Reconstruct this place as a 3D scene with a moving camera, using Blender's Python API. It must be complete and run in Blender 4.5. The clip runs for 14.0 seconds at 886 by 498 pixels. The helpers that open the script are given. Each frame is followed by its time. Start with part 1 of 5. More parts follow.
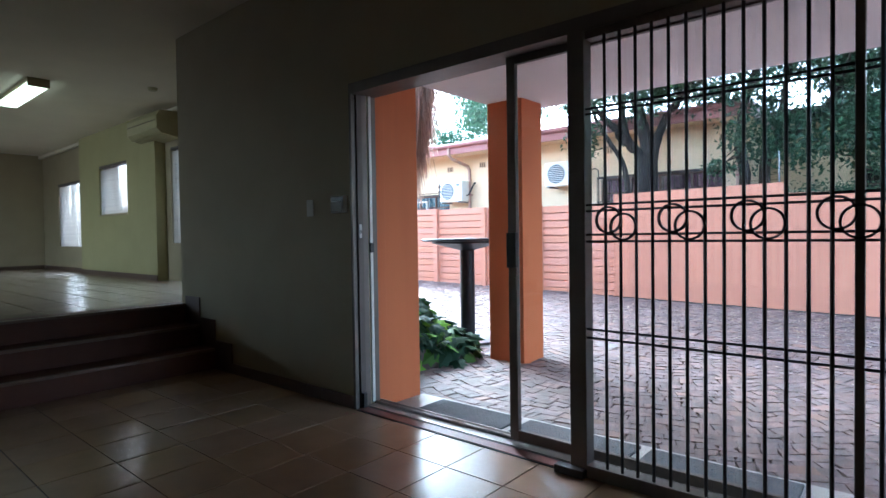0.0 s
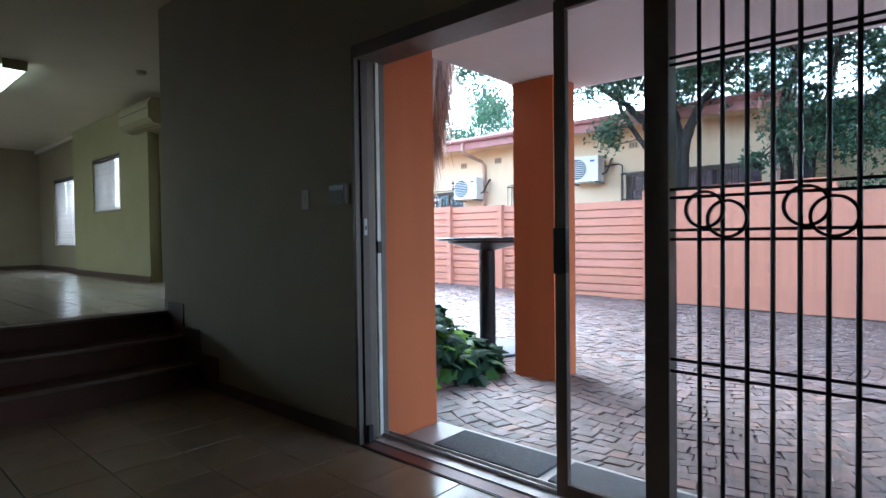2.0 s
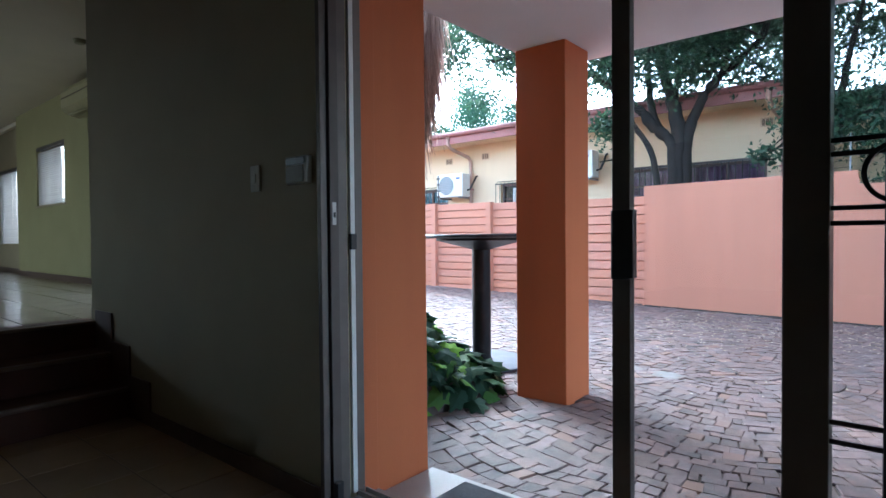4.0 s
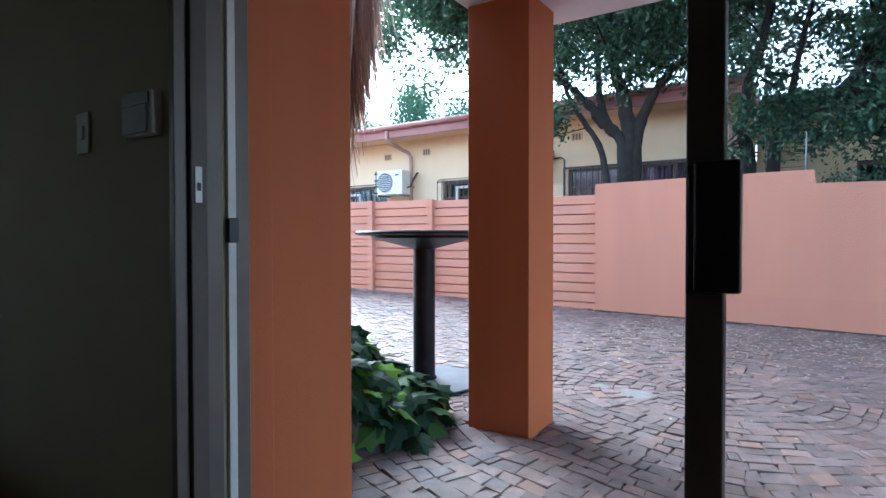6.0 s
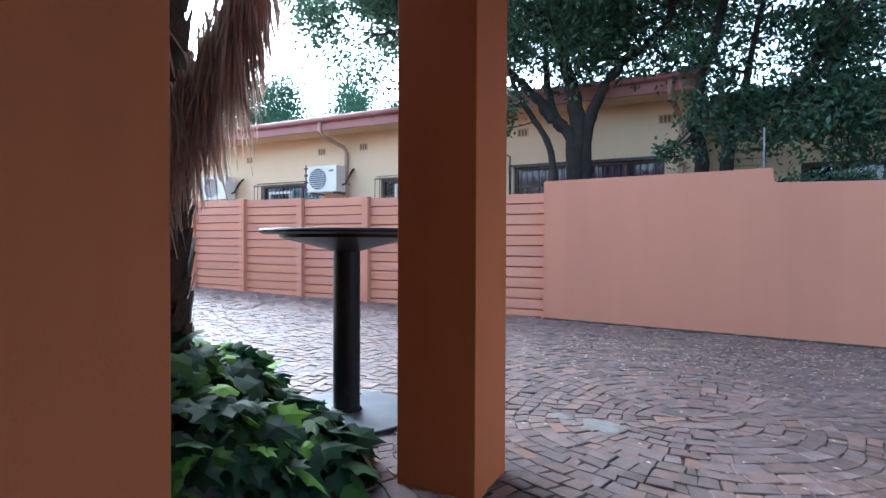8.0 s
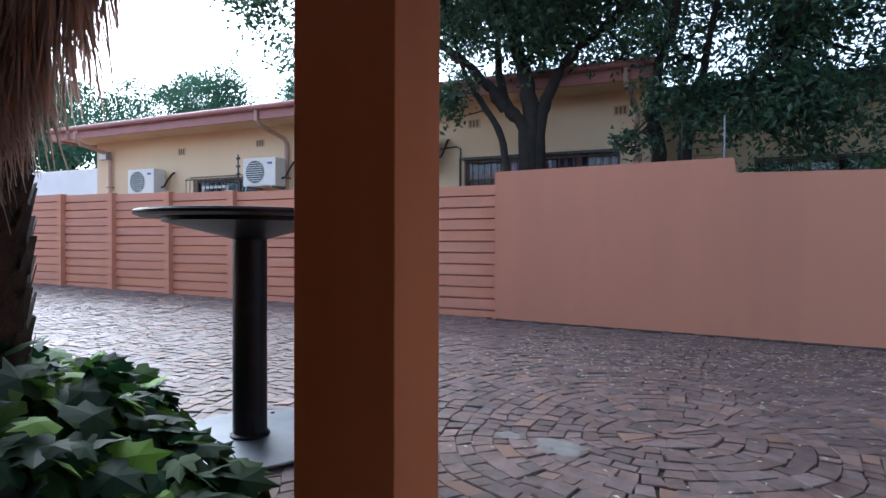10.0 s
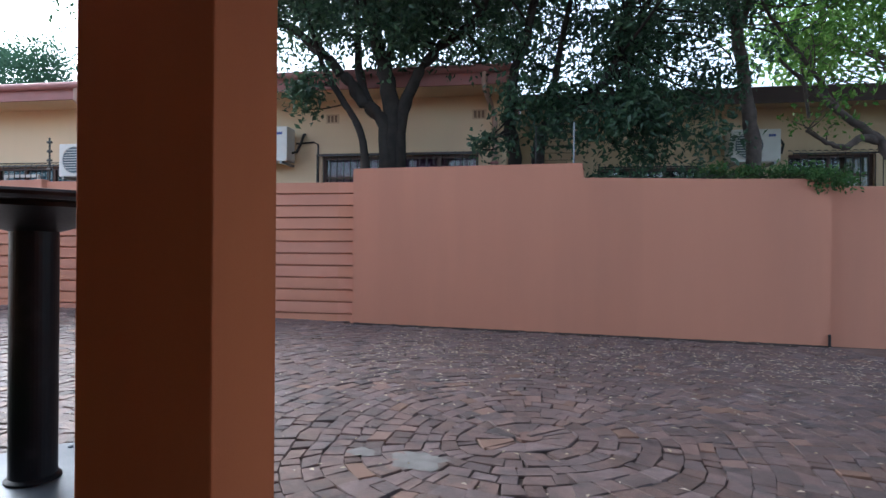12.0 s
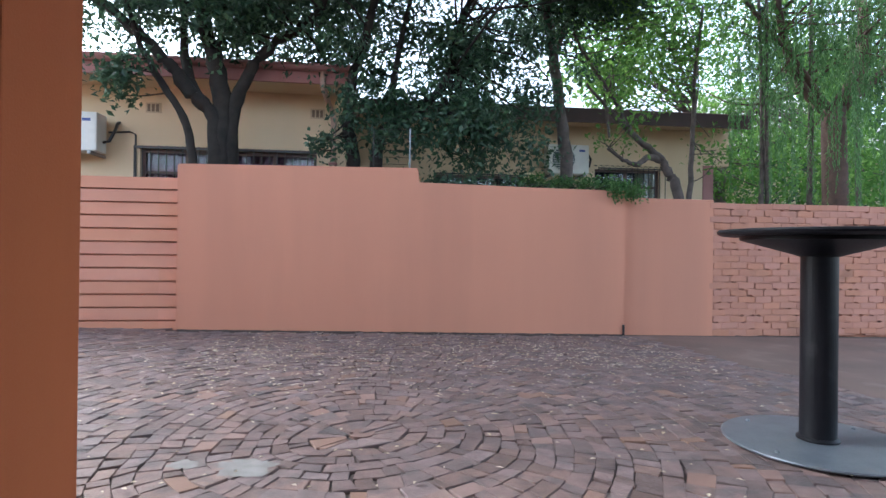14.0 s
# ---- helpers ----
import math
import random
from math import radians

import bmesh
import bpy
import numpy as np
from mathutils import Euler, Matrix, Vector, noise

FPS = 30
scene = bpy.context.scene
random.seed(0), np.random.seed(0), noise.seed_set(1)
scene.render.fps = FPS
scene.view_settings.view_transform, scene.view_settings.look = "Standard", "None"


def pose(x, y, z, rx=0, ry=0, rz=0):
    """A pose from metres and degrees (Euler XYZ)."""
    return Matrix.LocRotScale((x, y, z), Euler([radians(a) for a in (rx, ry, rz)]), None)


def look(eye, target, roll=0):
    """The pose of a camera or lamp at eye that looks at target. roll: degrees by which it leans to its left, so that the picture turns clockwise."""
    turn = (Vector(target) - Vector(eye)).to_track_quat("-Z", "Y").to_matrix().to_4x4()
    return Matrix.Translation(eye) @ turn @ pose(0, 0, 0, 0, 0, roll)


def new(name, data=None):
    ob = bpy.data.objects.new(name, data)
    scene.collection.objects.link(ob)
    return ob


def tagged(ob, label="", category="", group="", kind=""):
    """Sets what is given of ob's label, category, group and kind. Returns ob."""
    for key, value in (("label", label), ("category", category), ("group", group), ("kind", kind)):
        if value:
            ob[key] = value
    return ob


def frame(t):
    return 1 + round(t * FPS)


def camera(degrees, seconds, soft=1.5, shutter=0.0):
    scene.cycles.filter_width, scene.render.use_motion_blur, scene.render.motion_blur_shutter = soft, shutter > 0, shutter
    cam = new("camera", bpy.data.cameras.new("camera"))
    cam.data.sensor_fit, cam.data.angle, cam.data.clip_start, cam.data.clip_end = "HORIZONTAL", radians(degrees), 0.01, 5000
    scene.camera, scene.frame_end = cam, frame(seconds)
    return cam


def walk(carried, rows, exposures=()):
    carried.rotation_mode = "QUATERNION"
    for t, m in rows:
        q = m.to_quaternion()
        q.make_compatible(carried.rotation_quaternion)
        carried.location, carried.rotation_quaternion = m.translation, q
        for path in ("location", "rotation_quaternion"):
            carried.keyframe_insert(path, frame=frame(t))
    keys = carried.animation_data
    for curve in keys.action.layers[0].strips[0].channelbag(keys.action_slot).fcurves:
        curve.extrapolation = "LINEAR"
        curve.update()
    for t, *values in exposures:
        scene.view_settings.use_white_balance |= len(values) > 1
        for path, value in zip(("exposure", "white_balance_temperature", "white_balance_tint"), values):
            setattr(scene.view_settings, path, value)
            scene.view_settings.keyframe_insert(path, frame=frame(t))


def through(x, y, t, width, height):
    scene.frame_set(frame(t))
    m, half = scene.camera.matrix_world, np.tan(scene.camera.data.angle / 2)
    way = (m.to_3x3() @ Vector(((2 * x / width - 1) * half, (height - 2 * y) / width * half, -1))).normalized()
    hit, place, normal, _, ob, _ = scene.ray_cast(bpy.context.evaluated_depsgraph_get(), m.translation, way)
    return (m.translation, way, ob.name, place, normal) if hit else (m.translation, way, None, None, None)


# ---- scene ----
cam = camera(77.0, 14.0)
METRES, EYE, TILT, LEAN, TURN = 4.03, 1.14, 0.0, 0.0, 40.6
ROWS = [
    (0.0, 0.0, 0.0, 0.0, -0.02, -1.35, 0.85),
    (0.5, -0.002, 0.0351, -0.0014, 0.64, -1.34, 0.85),
    (1.0, -0.006, 0.0729, -0.0036, 0.94, -1.3, 0.8),
    (1.5, -0.0108, 0.1224, -0.0031, 1.06, -1.33, 0.81),
    (2.0, -0.0173, 0.1692, -0.0036, 1.06, -1.34, 0.73),
    (2.5, -0.0207, 0.211, -0.0063, 0.91, -1.31, 0.67),
    (3.0, -0.025, 0.2622, -0.0088, 0.64, -1.29, 0.64),
    (5.5, -0.035, 0.5037, -0.0221, -5.12, -1.05, 0.18),
    (6.0, -0.0272, 0.5535, -0.0239, -7.1, -1.02, 0.08),
    (6.5, -0.0214, 0.6063, -0.0251, -9.58, -1.02, 0.01),
    (7.0, -0.0123, 0.6517, -0.0256, -11.13, -0.96, -0.02),
    (7.5, 0.004, 0.6992, -0.0257, -12.23, -0.87, -0.13),
    (10.0, 0.0922, 0.8797, -0.0481, -17.5, -0.55, -0.17),
    (10.5, 0.1118, 0.9082, -0.0541, -20.43, -0.49, -0.19),
    (11.0, 0.1237, 0.9255, -0.0546, -23.88, -0.4, -0.32),
    (11.5, 0.1282, 0.9366, -0.055, -27.85, -0.27, -0.45),
    (12.0, 0.128, 0.9361, -0.0554, -31.61, -0.17, -0.5),
    (12.5, 0.1248, 0.9303, -0.0562, -35.5, -0.09, -0.55),
    (13.0, 0.1238, 0.9232, -0.056, -39.39, 0.02, -0.58),
    (13.5, 0.1239, 0.9185, -0.0557, -43.71, 0.11, -0.64),
    (14.0, 0.124, 0.9149, -0.0559, -47.83, 0.18, -0.68),
]
walk(cam, [(t, pose(0, 0, EYE, TILT, LEAN, TURN) @ pose(METRES * x, METRES * y, METRES * z, 90 + pitch, roll, yaw)) for t, x, y, z, yaw, pitch, roll in ROWS],
     exposures=[(0.0, 2.6, 4950, -1), (3.0, 2.3, 4950, -1), (5.5, 2.0, 4950, -1), (6.5, 1.8, 4950, -1), (7.5, 1.55, 5000, 0), (10.0, 0.7, 5250, 5), (11.0, 0.4, 5350, 6), (12.0, 0.75, 5550, 5), (12.5, 0.97, 5650, 5), (14.0, 1.4, 5700, 4)])

# ---- world and light ----
SKY, SUN = 0.15, 1.15
world = bpy.data.worlds.new("sky")
scene.world = world
world.use_nodes = True
wn = world.node_tree.nodes
wl = world.node_tree.links
sky = wn.new("ShaderNodeTexSky")
sky.sky_type = "NISHITA"
sky.sun_disc = False
sky.sun_elevation = radians(39)
sky.sun_rotation = radians(297)
sky.dust_density = 3.0
sky.air_density = 1.0
pale = wn.new("ShaderNodeHueSaturation")
pale.inputs["Saturation"].default_value = 0.55
pale.inputs["Value"].default_value = 2.2
wl.new(sky.outputs[0], pale.inputs["Color"])
wl.new(pale.outputs[0], wn["Background"].inputs["Color"])
wn["Background"].inputs["Strength"].default_value = SKY
sun = new("sun", bpy.data.lights.new("sun", "SUN"))
sun.data.energy = SUN
sun.data.angle = radians(30)
sun.data.color = (1.0, 0.98, 0.95)
sun.matrix_world = look((-15, 12.5, 10), (-4, 7, 0))


def area_lamp(name, m, sx, sy, watts, colour):
    lamp = new(name, bpy.data.lights.new(name, "AREA"))
    lamp.data.shape, lamp.data.size, lamp.data.size_y, lamp.data.energy, lamp.data.color = "RECTANGLE", sx, sy, watts, colour
    lamp.matrix_world = m
    return lamp


# daylight that enters the raised hall by the window in its far side
area_lamp("window_light", look((-10.5, -3.15, 1.9), (-10.5, 3.0, 0.6)), 3.6, 1.3, 3, (1.0, 0.98, 0.88)).data.spread = radians(95)

# ---- materials ----


def material(name, colour, rough=0.8, second=None, scale=6.0, amount=0.5, fine=80.0, bump=0.15, metal=0.0, per_piece=0.0,
             stain=None, stain_scale=1.2, stain_low=0.52, spec=0.5, transmission=0.0, streak=False):
    m = bpy.data.materials.new(name)
    m.use_nodes = True
    n, l = m.node_tree.nodes, m.node_tree.links
    b = n["Principled BSDF"]
    b.inputs["Metallic"].default_value = metal
    b.inputs["Specular IOR Level"].default_value = spec
    b.inputs["Transmission Weight"].default_value = transmission
    if second is None:
        second = tuple(c * 0.72 for c in colour)
    geo = n.new("ShaderNodeNewGeometry")
    place = geo.outputs["Position"]
    if streak:
        mp = n.new("ShaderNodeMapping")
        mp.inputs["Scale"].default_value = (1, 1, 0.12)
        l.new(place, mp.inputs["Vector"])
        place = mp.outputs[0]
    big = n.new("ShaderNodeTexNoise")
    big.inputs["Scale"].default_value, big.inputs["Detail"].default_value = scale, 6
    l.new(place, big.inputs["Vector"])
    ramp = n.new("ShaderNodeMapRange")
    ramp.inputs["From Min"].default_value, ramp.inputs["From Max"].default_value = 0.35, 0.68
    ramp.inputs["To Max"].default_value = amount
    l.new(big.outputs["Fac"], ramp.inputs["Value"])
    mix = n.new("ShaderNodeMix")
    mix.data_type = "RGBA"
    mix.inputs["A"].default_value, mix.inputs["B"].default_value = (*colour, 1), (*second, 1)
    l.new(ramp.outputs[0], mix.inputs["Factor"])
    out = mix.outputs["Result"]
    grain = n.new("ShaderNodeTexNoise")
    grain.inputs["Scale"].default_value, grain.inputs["Detail"].default_value = fine, 4
    l.new(geo.outputs["Position"], grain.inputs["Vector"])
    if stain:
        sn = n.new("ShaderNodeTexNoise")
        sn.inputs["Scale"].default_value, sn.inputs["Detail"].default_value = stain_scale, 8
        l.new(place, sn.inputs["Vector"])
        sr = n.new("ShaderNodeMapRange")
        sr.inputs["From Min"].default_value, sr.inputs["From Max"].default_value = stain_low, stain_low + 0.16
        sr.inputs["To Max"].default_value = 0.7
        l.new(sn.outputs["Fac"], sr.inputs["Value"])
        sm = n.new("ShaderNodeMix")
        sm.data_type = "RGBA"
        sm.inputs["B"].default_value = (*stain, 1)
        l.new(sr.outputs[0], sm.inputs["Factor"])
        l.new(out, sm.inputs["A"])
        out = sm.outputs["Result"]
    if per_piece:
        info = n.new("ShaderNodeObjectInfo")
        add = n.new("ShaderNodeMath")
        add.operation = "ADD"
        l.new(info.outputs["Random"], add.inputs[0])
        l.new(geo.outputs["Random Per Island"], add.inputs[1])
        frac = n.new("ShaderNodeMath")
        frac.operation = "FRACT"
        l.new(add.outputs[0], frac.inputs[0])
        vr = n.new("ShaderNodeMapRange")
        vr.inputs["To Min"].default_value, vr.inputs["To Max"].default_value = 1 - per_piece, 1 + per_piece
        l.new(frac.outputs[0], vr.inputs["Value"])
        hs = n.new("ShaderNodeHueSaturation")
        l.new(vr.outputs[0], hs.inputs["Value"])
        hr = n.new("ShaderNodeMapRange")
        hr.inputs["To Min"].default_value, hr.inputs["To Max"].default_value = 0.5 - per_piece * 0.06, 0.5 + per_piece * 0.06
        mul = n.new("ShaderNodeMath")
        mul.operation = "MULTIPLY"
        mul.inputs[1].default_value = 7.13
        l.new(frac.outputs[0], mul.inputs[0])
        fr2 = n.new("ShaderNodeMath")
        fr2.operation = "FRACT"
        l.new(mul.outputs[0], fr2.inputs[0])
        l.new(fr2.outputs[0], hr.inputs["Value"])
        l.new(hr.outputs[0], hs.inputs["Hue"])
        sr2 = n.new("ShaderNodeMapRange")
        sr2.inputs["To Min"].default_value, sr2.inputs["To Max"].default_value = 1 - per_piece, 1 + per_piece
        l.new(fr2.outputs[0], sr2.inputs["Value"])
        l.new(sr2.outputs[0], hs.inputs["Saturation"])
        l.new(out, hs.inputs["Color"])
        out = hs.outputs[0]
    l.new(out, b.inputs["Base Color"])
    rr = n.new("ShaderNodeMapRange")
    rr.inputs["To Min"].default_value, rr.inputs["To Max"].default_value = max(0.02, rough - 0.1), min(1.0, rough + 0.1)
    l.new(grain.outputs["Fac"], rr.inputs["Value"])
    l.new(rr.outputs[0], b.inputs["Roughness"])
    if bump:
        bp = n.new("ShaderNodeBump")
        bp.inputs["Strength"].default_value, bp.inputs["Distance"].default_value = bump, 0.01
        l.new(grain.outputs["Fac"], bp.inputs["Height"])
        l.new(bp.outputs[0], b.inputs["Normal"])
    return m


def glow(name, colour, strength):
    m = bpy.data.materials.new(name)
    m.use_nodes = True
    b = m.node_tree.nodes["Principled BSDF"]
    b.inputs["Base Color"].default_value = (0.8, 0.8, 0.8, 1)
    b.inputs["Emission Color"].default_value = (*colour, 1)
    b.inputs["Emission Strength"].default_value = strength
    return m


def glass(name, tint=(1, 1, 1)):
    m = bpy.data.materials.new(name)
    m.use_nodes = True
    n, l = m.node_tree.nodes, m.node_tree.links
    b = n["Principled BSDF"]
    b.inputs["Base Color"].default_value = (*tint, 1)
    b.inputs["Transmission Weight"].default_value = 1.0
    b.inputs["Roughness"].default_value = 0.0
    b.inputs["IOR"].default_value = 1.45
    return m


def leaf_material(name, colour, back, rough=0.45, through=0.35, vary=0.35):
    m = bpy.data.materials.new(name)
    m.use_nodes = True
    n, l = m.node_tree.nodes, m.node_tree.links
    b = n["Principled BSDF"]
    geo = n.new("ShaderNodeNewGeometry")
    info = n.new("ShaderNodeObjectInfo")
    add = n.new("ShaderNodeMath")
    add.operation = "ADD"
    l.new(info.outputs["Random"], add.inputs[0])
    l.new(geo.outputs["Random Per Island"], add.inputs[1])
    frac = n.new("ShaderNodeMath")
    frac.operation = "FRACT"
    l.new(add.outputs[0], frac.inputs[0])
    power = n.new("ShaderNodeMath")
    power.operation = "POWER"
    power.inputs[1].default_value = 1 + vary * 4
    l.new(frac.outputs[0], power.inputs[0])
    mix = n.new("ShaderNodeMix")
    mix.data_type = "RGBA"
    mix.inputs["A"].default_value, mix.inputs["B"].default_value = (*colour, 1), (*back, 1)
    l.new(power.outputs[0], mix.inputs["Factor"])
    l.new(mix.outputs["Result"], b.inputs["Base Color"])
    b.inputs["Roughness"].default_value = rough
    b.inputs["Specular IOR Level"].default_value = 0.5 if rough < 0.35 else 0.22
    tr = n.new("ShaderNodeBsdfTranslucent")
    l.new(mix.outputs["Result"], tr.inputs["Color"])
    ms = n.new("ShaderNodeMixShader")
    ms.inputs[0].default_value = through
    l.new(b.outputs[0], ms.inputs[1])
    l.new(tr.outputs[0], ms.inputs[2])
    l.new(ms.outputs[0], n["Material Output"].inputs["Surface"])
    return m


M_WALL_IN = material("painted_plaster_cream", (0.36, 0.30, 0.19), 0.7, (0.32, 0.265, 0.168), 3, 0.6, 220, 0.08)
# The green cast of the fluorescent light is put into this plaster colour.
M_WALL_LAMP_GREEN = material("plaster_lamp_green", (0.38, 0.34, 0.17), 0.7, (0.34, 0.305, 0.15), 3, 0.6, 220, 0.06)
M_CEIL = material("ceiling_paint", (0.74, 0.66, 0.53), 0.85, (0.68, 0.60, 0.48), 2, 0.6, 200, 0.05)
M_TILE = material("glazed_floor_tile", (0.44, 0.285, 0.175), 0.22, (0.36, 0.235, 0.145), 5, 0.7, 30, 0.004, per_piece=0.08, stain=(0.24, 0.18, 0.14), stain_low=0.58)
M_GROUT = material("tile_grout", (0.08, 0.065, 0.055), 0.9, scale=20)
M_STEP = material("step_tile_brown", (0.13, 0.046, 0.026), 0.65, (0.095, 0.034, 0.02), 6, 0.7, 90, 0.05, stain=(0.05, 0.03, 0.02))
M_NOSE = material("step_nosing", (0.22, 0.125, 0.085), 0.4, (0.15, 0.085, 0.06), 12, 0.7, 90, 0.05)
M_SKIRT = material("baseboard_brown", (0.12, 0.075, 0.055), 0.45, (0.09, 0.055, 0.04), 8, 0.6, 90, 0.04)
M_ALU = material("bronze_aluminium", (0.15, 0.125, 0.108), 0.46, (0.11, 0.09, 0.08), 9, 0.6, 160, 0.02, metal=0.35)
M_ALU_D = material("grey_aluminium", (0.105, 0.086, 0.074), 0.55, (0.08, 0.066, 0.057), 9, 0.6, 160, 0.02, metal=0.3)
M_ALU_L = material("worn_aluminium", (0.55, 0.52, 0.50), 0.4, (0.44, 0.41, 0.39), 8, 0.7, 160, 0.03, metal=0.3)
M_WHITE = material("white_plastic", (0.72, 0.70, 0.66), 0.4, (0.62, 0.60, 0.56), 10, 0.5, 150, 0.02)
M_CREAM = material("aged_cream_plastic", (0.42, 0.37, 0.21), 0.45, (0.36, 0.31, 0.17), 10, 0.5, 150, 0.02)
M_FLAP = material("grey_plastic_flap", (0.22, 0.21, 0.18), 0.5, scale=9)
M_PLATE = material("yellowed_plate", (0.62, 0.59, 0.50), 0.5, scale=9)
M_BLACK = material("black_plastic", (0.012, 0.012, 0.013), 0.4, (0.02, 0.02, 0.02), 12, 0.5, 200, 0.05)
M_IRON = material("black_painted_steel", (0.018, 0.016, 0.018), 0.38, (0.035, 0.025, 0.022), 14, 0.6, 150, 0.1)
M_TABLE = material("table_black_steel", (0.009, 0.009, 0.012), 0.42, (0.014, 0.014, 0.017), 7, 0.7, 120, 0.06, spec=0.16, stain=(0.03, 0.03, 0.033), stain_scale=7, stain_low=0.58)
M_BASE = material("table_base_steel", (0.15, 0.17, 0.20), 0.36, (0.10, 0.115, 0.14), 7, 0.7, 120, 0.02, metal=0.3, stain=(0.16, 0.16, 0.16), stain_scale=9, stain_low=0.6)
M_TERRA = material("terracotta_paint", (0.52, 0.150, 0.050), 0.7, (0.44, 0.115, 0.04), 2.5, 0.7, 140, 0.12, spec=0.35, stain=(0.38, 0.11, 0.05), stain_scale=1.6, stain_low=0.56, streak=True)
M_PINK = material("salmon_wall_paint", (0.525, 0.230, 0.146), 0.85, (0.465, 0.203, 0.13), 1.5, 0.8, 160, 0.2, stain=(0.42, 0.19, 0.125), stain_scale=0.9, stain_low=0.49, streak=True)
M_PANEL = material("salmon_panel_paint", (0.54, 0.25, 0.165), 0.8, (0.49, 0.225, 0.15), 2.5, 0.7, 160, 0.12, per_piece=0.04)
M_BRICK = material("painted_brick", (0.44, 0.205, 0.14), 0.85, (0.38, 0.17, 0.115), 6, 0.8, 130, 0.3, per_piece=0.06, stain=(0.20, 0.10, 0.06), stain_scale=2.2, stain_low=0.58)
M_MORTAR = material("painted_mortar", (0.45, 0.195, 0.125), 0.95, (0.38, 0.16, 0.10), 7, 0.8, 90, 0.3, stain=(0.10, 0.055, 0.04), stain_scale=7, stain_low=0.45)
M_SETT = material("worn_clay_sett", (0.185, 0.130, 0.122), 0.5, (0.115, 0.080, 0.078), 14, 0.95, 150, 0.7, per_piece=0.30, stain=(0.075, 0.064, 0.068), stain_scale=8.0, stain_low=0.53)
M_SETT_O = material("orange_clay_sett", (0.225, 0.142, 0.118), 0.6, (0.175, 0.11, 0.092), 6, 0.7, 110, 0.35, per_piece=0.18)
M_SETT_G = material("cement_patch", (0.235, 0.222, 0.215), 0.85, (0.16, 0.148, 0.142), 14, 0.7, 110, 0.4)
M_EARTH = material("joint_earth", (0.078, 0.060, 0.053), 0.95, (0.105, 0.083, 0.072), 8, 0.8, 90, 0.5)
M_DIRT = material("damp_dirt", (0.034, 0.026, 0.022), 0.95, (0.05, 0.038, 0.032), 8, 0.8, 90, 0.5)
M_CONC = material("stained_concrete", (0.19, 0.122, 0.096), 0.75, (0.13, 0.085, 0.068), 1.6, 0.9, 120, 0.3, stain=(0.27, 0.20, 0.17), stain_scale=2.1, stain_low=0.54)
M_SILL = material("pale_sill_tile", (0.50, 0.47, 0.44), 0.45, (0.40, 0.37, 0.34), 6, 0.7, 100, 0.08)
M_REDSILL = material("red_sill_paint", (0.24, 0.07, 0.05), 0.35, (0.17, 0.055, 0.04), 10, 0.8, 100, 0.1)
M_MAT = material("grey_coir_mat", (0.15, 0.15, 0.16), 0.95, (0.11, 0.11, 0.118), 60, 0.8, 500, 1.0, stain=(0.2, 0.2, 0.2), stain_scale=90, stain_low=0.62)
M_SOFFIT = material("soffit_paint", (0.80, 0.73, 0.71), 0.8, (0.74, 0.67, 0.66), 2, 0.6, 150, 0.06)
M_HOUSE = material("ochre_house_plaster", (0.73, 0.57, 0.38), 0.85, (0.68, 0.53, 0.35), 1.5, 0.7, 130, 0.12, stain=(0.60, 0.46, 0.30), stain_scale=0.9, stain_low=0.56, streak=True)
M_FASCIA = material("faded_red_fascia", (0.36, 0.16, 0.15), 0.6, (0.30, 0.13, 0.12), 3, 0.7, 120, 0.08)
# Faded red fascia with the shade of the trees put into its colour.
M_FASCIA_SHADED = material("shaded_red_fascia", (0.075, 0.038, 0.035), 0.6, (0.055, 0.028, 0.026), 3, 0.7, 120, 0.08)
M_ROOF = material("grey_red_roof_sheet", (0.22, 0.12, 0.11), 0.6, (0.18, 0.10, 0.09), 3, 0.7, 90, 0.1)
M_FRAME_D = material("dark_window_frame", (0.10, 0.05, 0.04), 0.5, (0.07, 0.04, 0.03), 8, 0.6, 140, 0.05)
M_FRAME_W = material("white_window_frame", (0.66, 0.66, 0.64), 0.5, (0.55, 0.55, 0.53), 8, 0.6, 140, 0.05)
M_CURTAIN = material("lilac_curtain", (0.36, 0.19, 0.28), 0.9, (0.24, 0.12, 0.18), 12, 0.8, 100, 0.2)
M_VENT = material("air_brick", (0.58, 0.44, 0.30), 0.9, scale=10)
M_SLOT_SHADE = material("air_brick_slot_shade", (0.20, 0.14, 0.10), 0.9, scale=10)
M_PIPE = material("tan_painted_pipe", (0.46, 0.30, 0.24), 0.6, (0.38, 0.24, 0.19), 6, 0.7, 120, 0.05)
M_BLUE = material("blue_curtain", (0.10, 0.24, 0.33), 0.9, (0.06, 0.15, 0.22), 12, 0.8, 100, 0.2)
M_BARK = material("tree_bark", (0.030, 0.024, 0.020), 0.95, (0.016, 0.013, 0.012), 9, 0.9, 60, 0.9)
M_BARK_G = material("grey_bark", (0.13, 0.10, 0.09), 0.95, (0.05, 0.04, 0.037), 9, 0.9, 60, 0.8)
M_PALM = material("palm_trunk", (0.055, 0.036, 0.028), 0.95, (0.026, 0.018, 0.014), 14, 0.9, 60, 1.0)
M_BLIND = leaf_material("blind_slat", (0.50, 0.47, 0.43), (0.44, 0.41, 0.38), 0.6, 0.22)
M_GLASS = glass("clear_glass")
M_GLASS_H = glass("window_glass", (0.66, 0.74, 0.80))
M_LAMP = glow("lamp_diffuser", (0.93, 1.0, 0.78), 0.6)
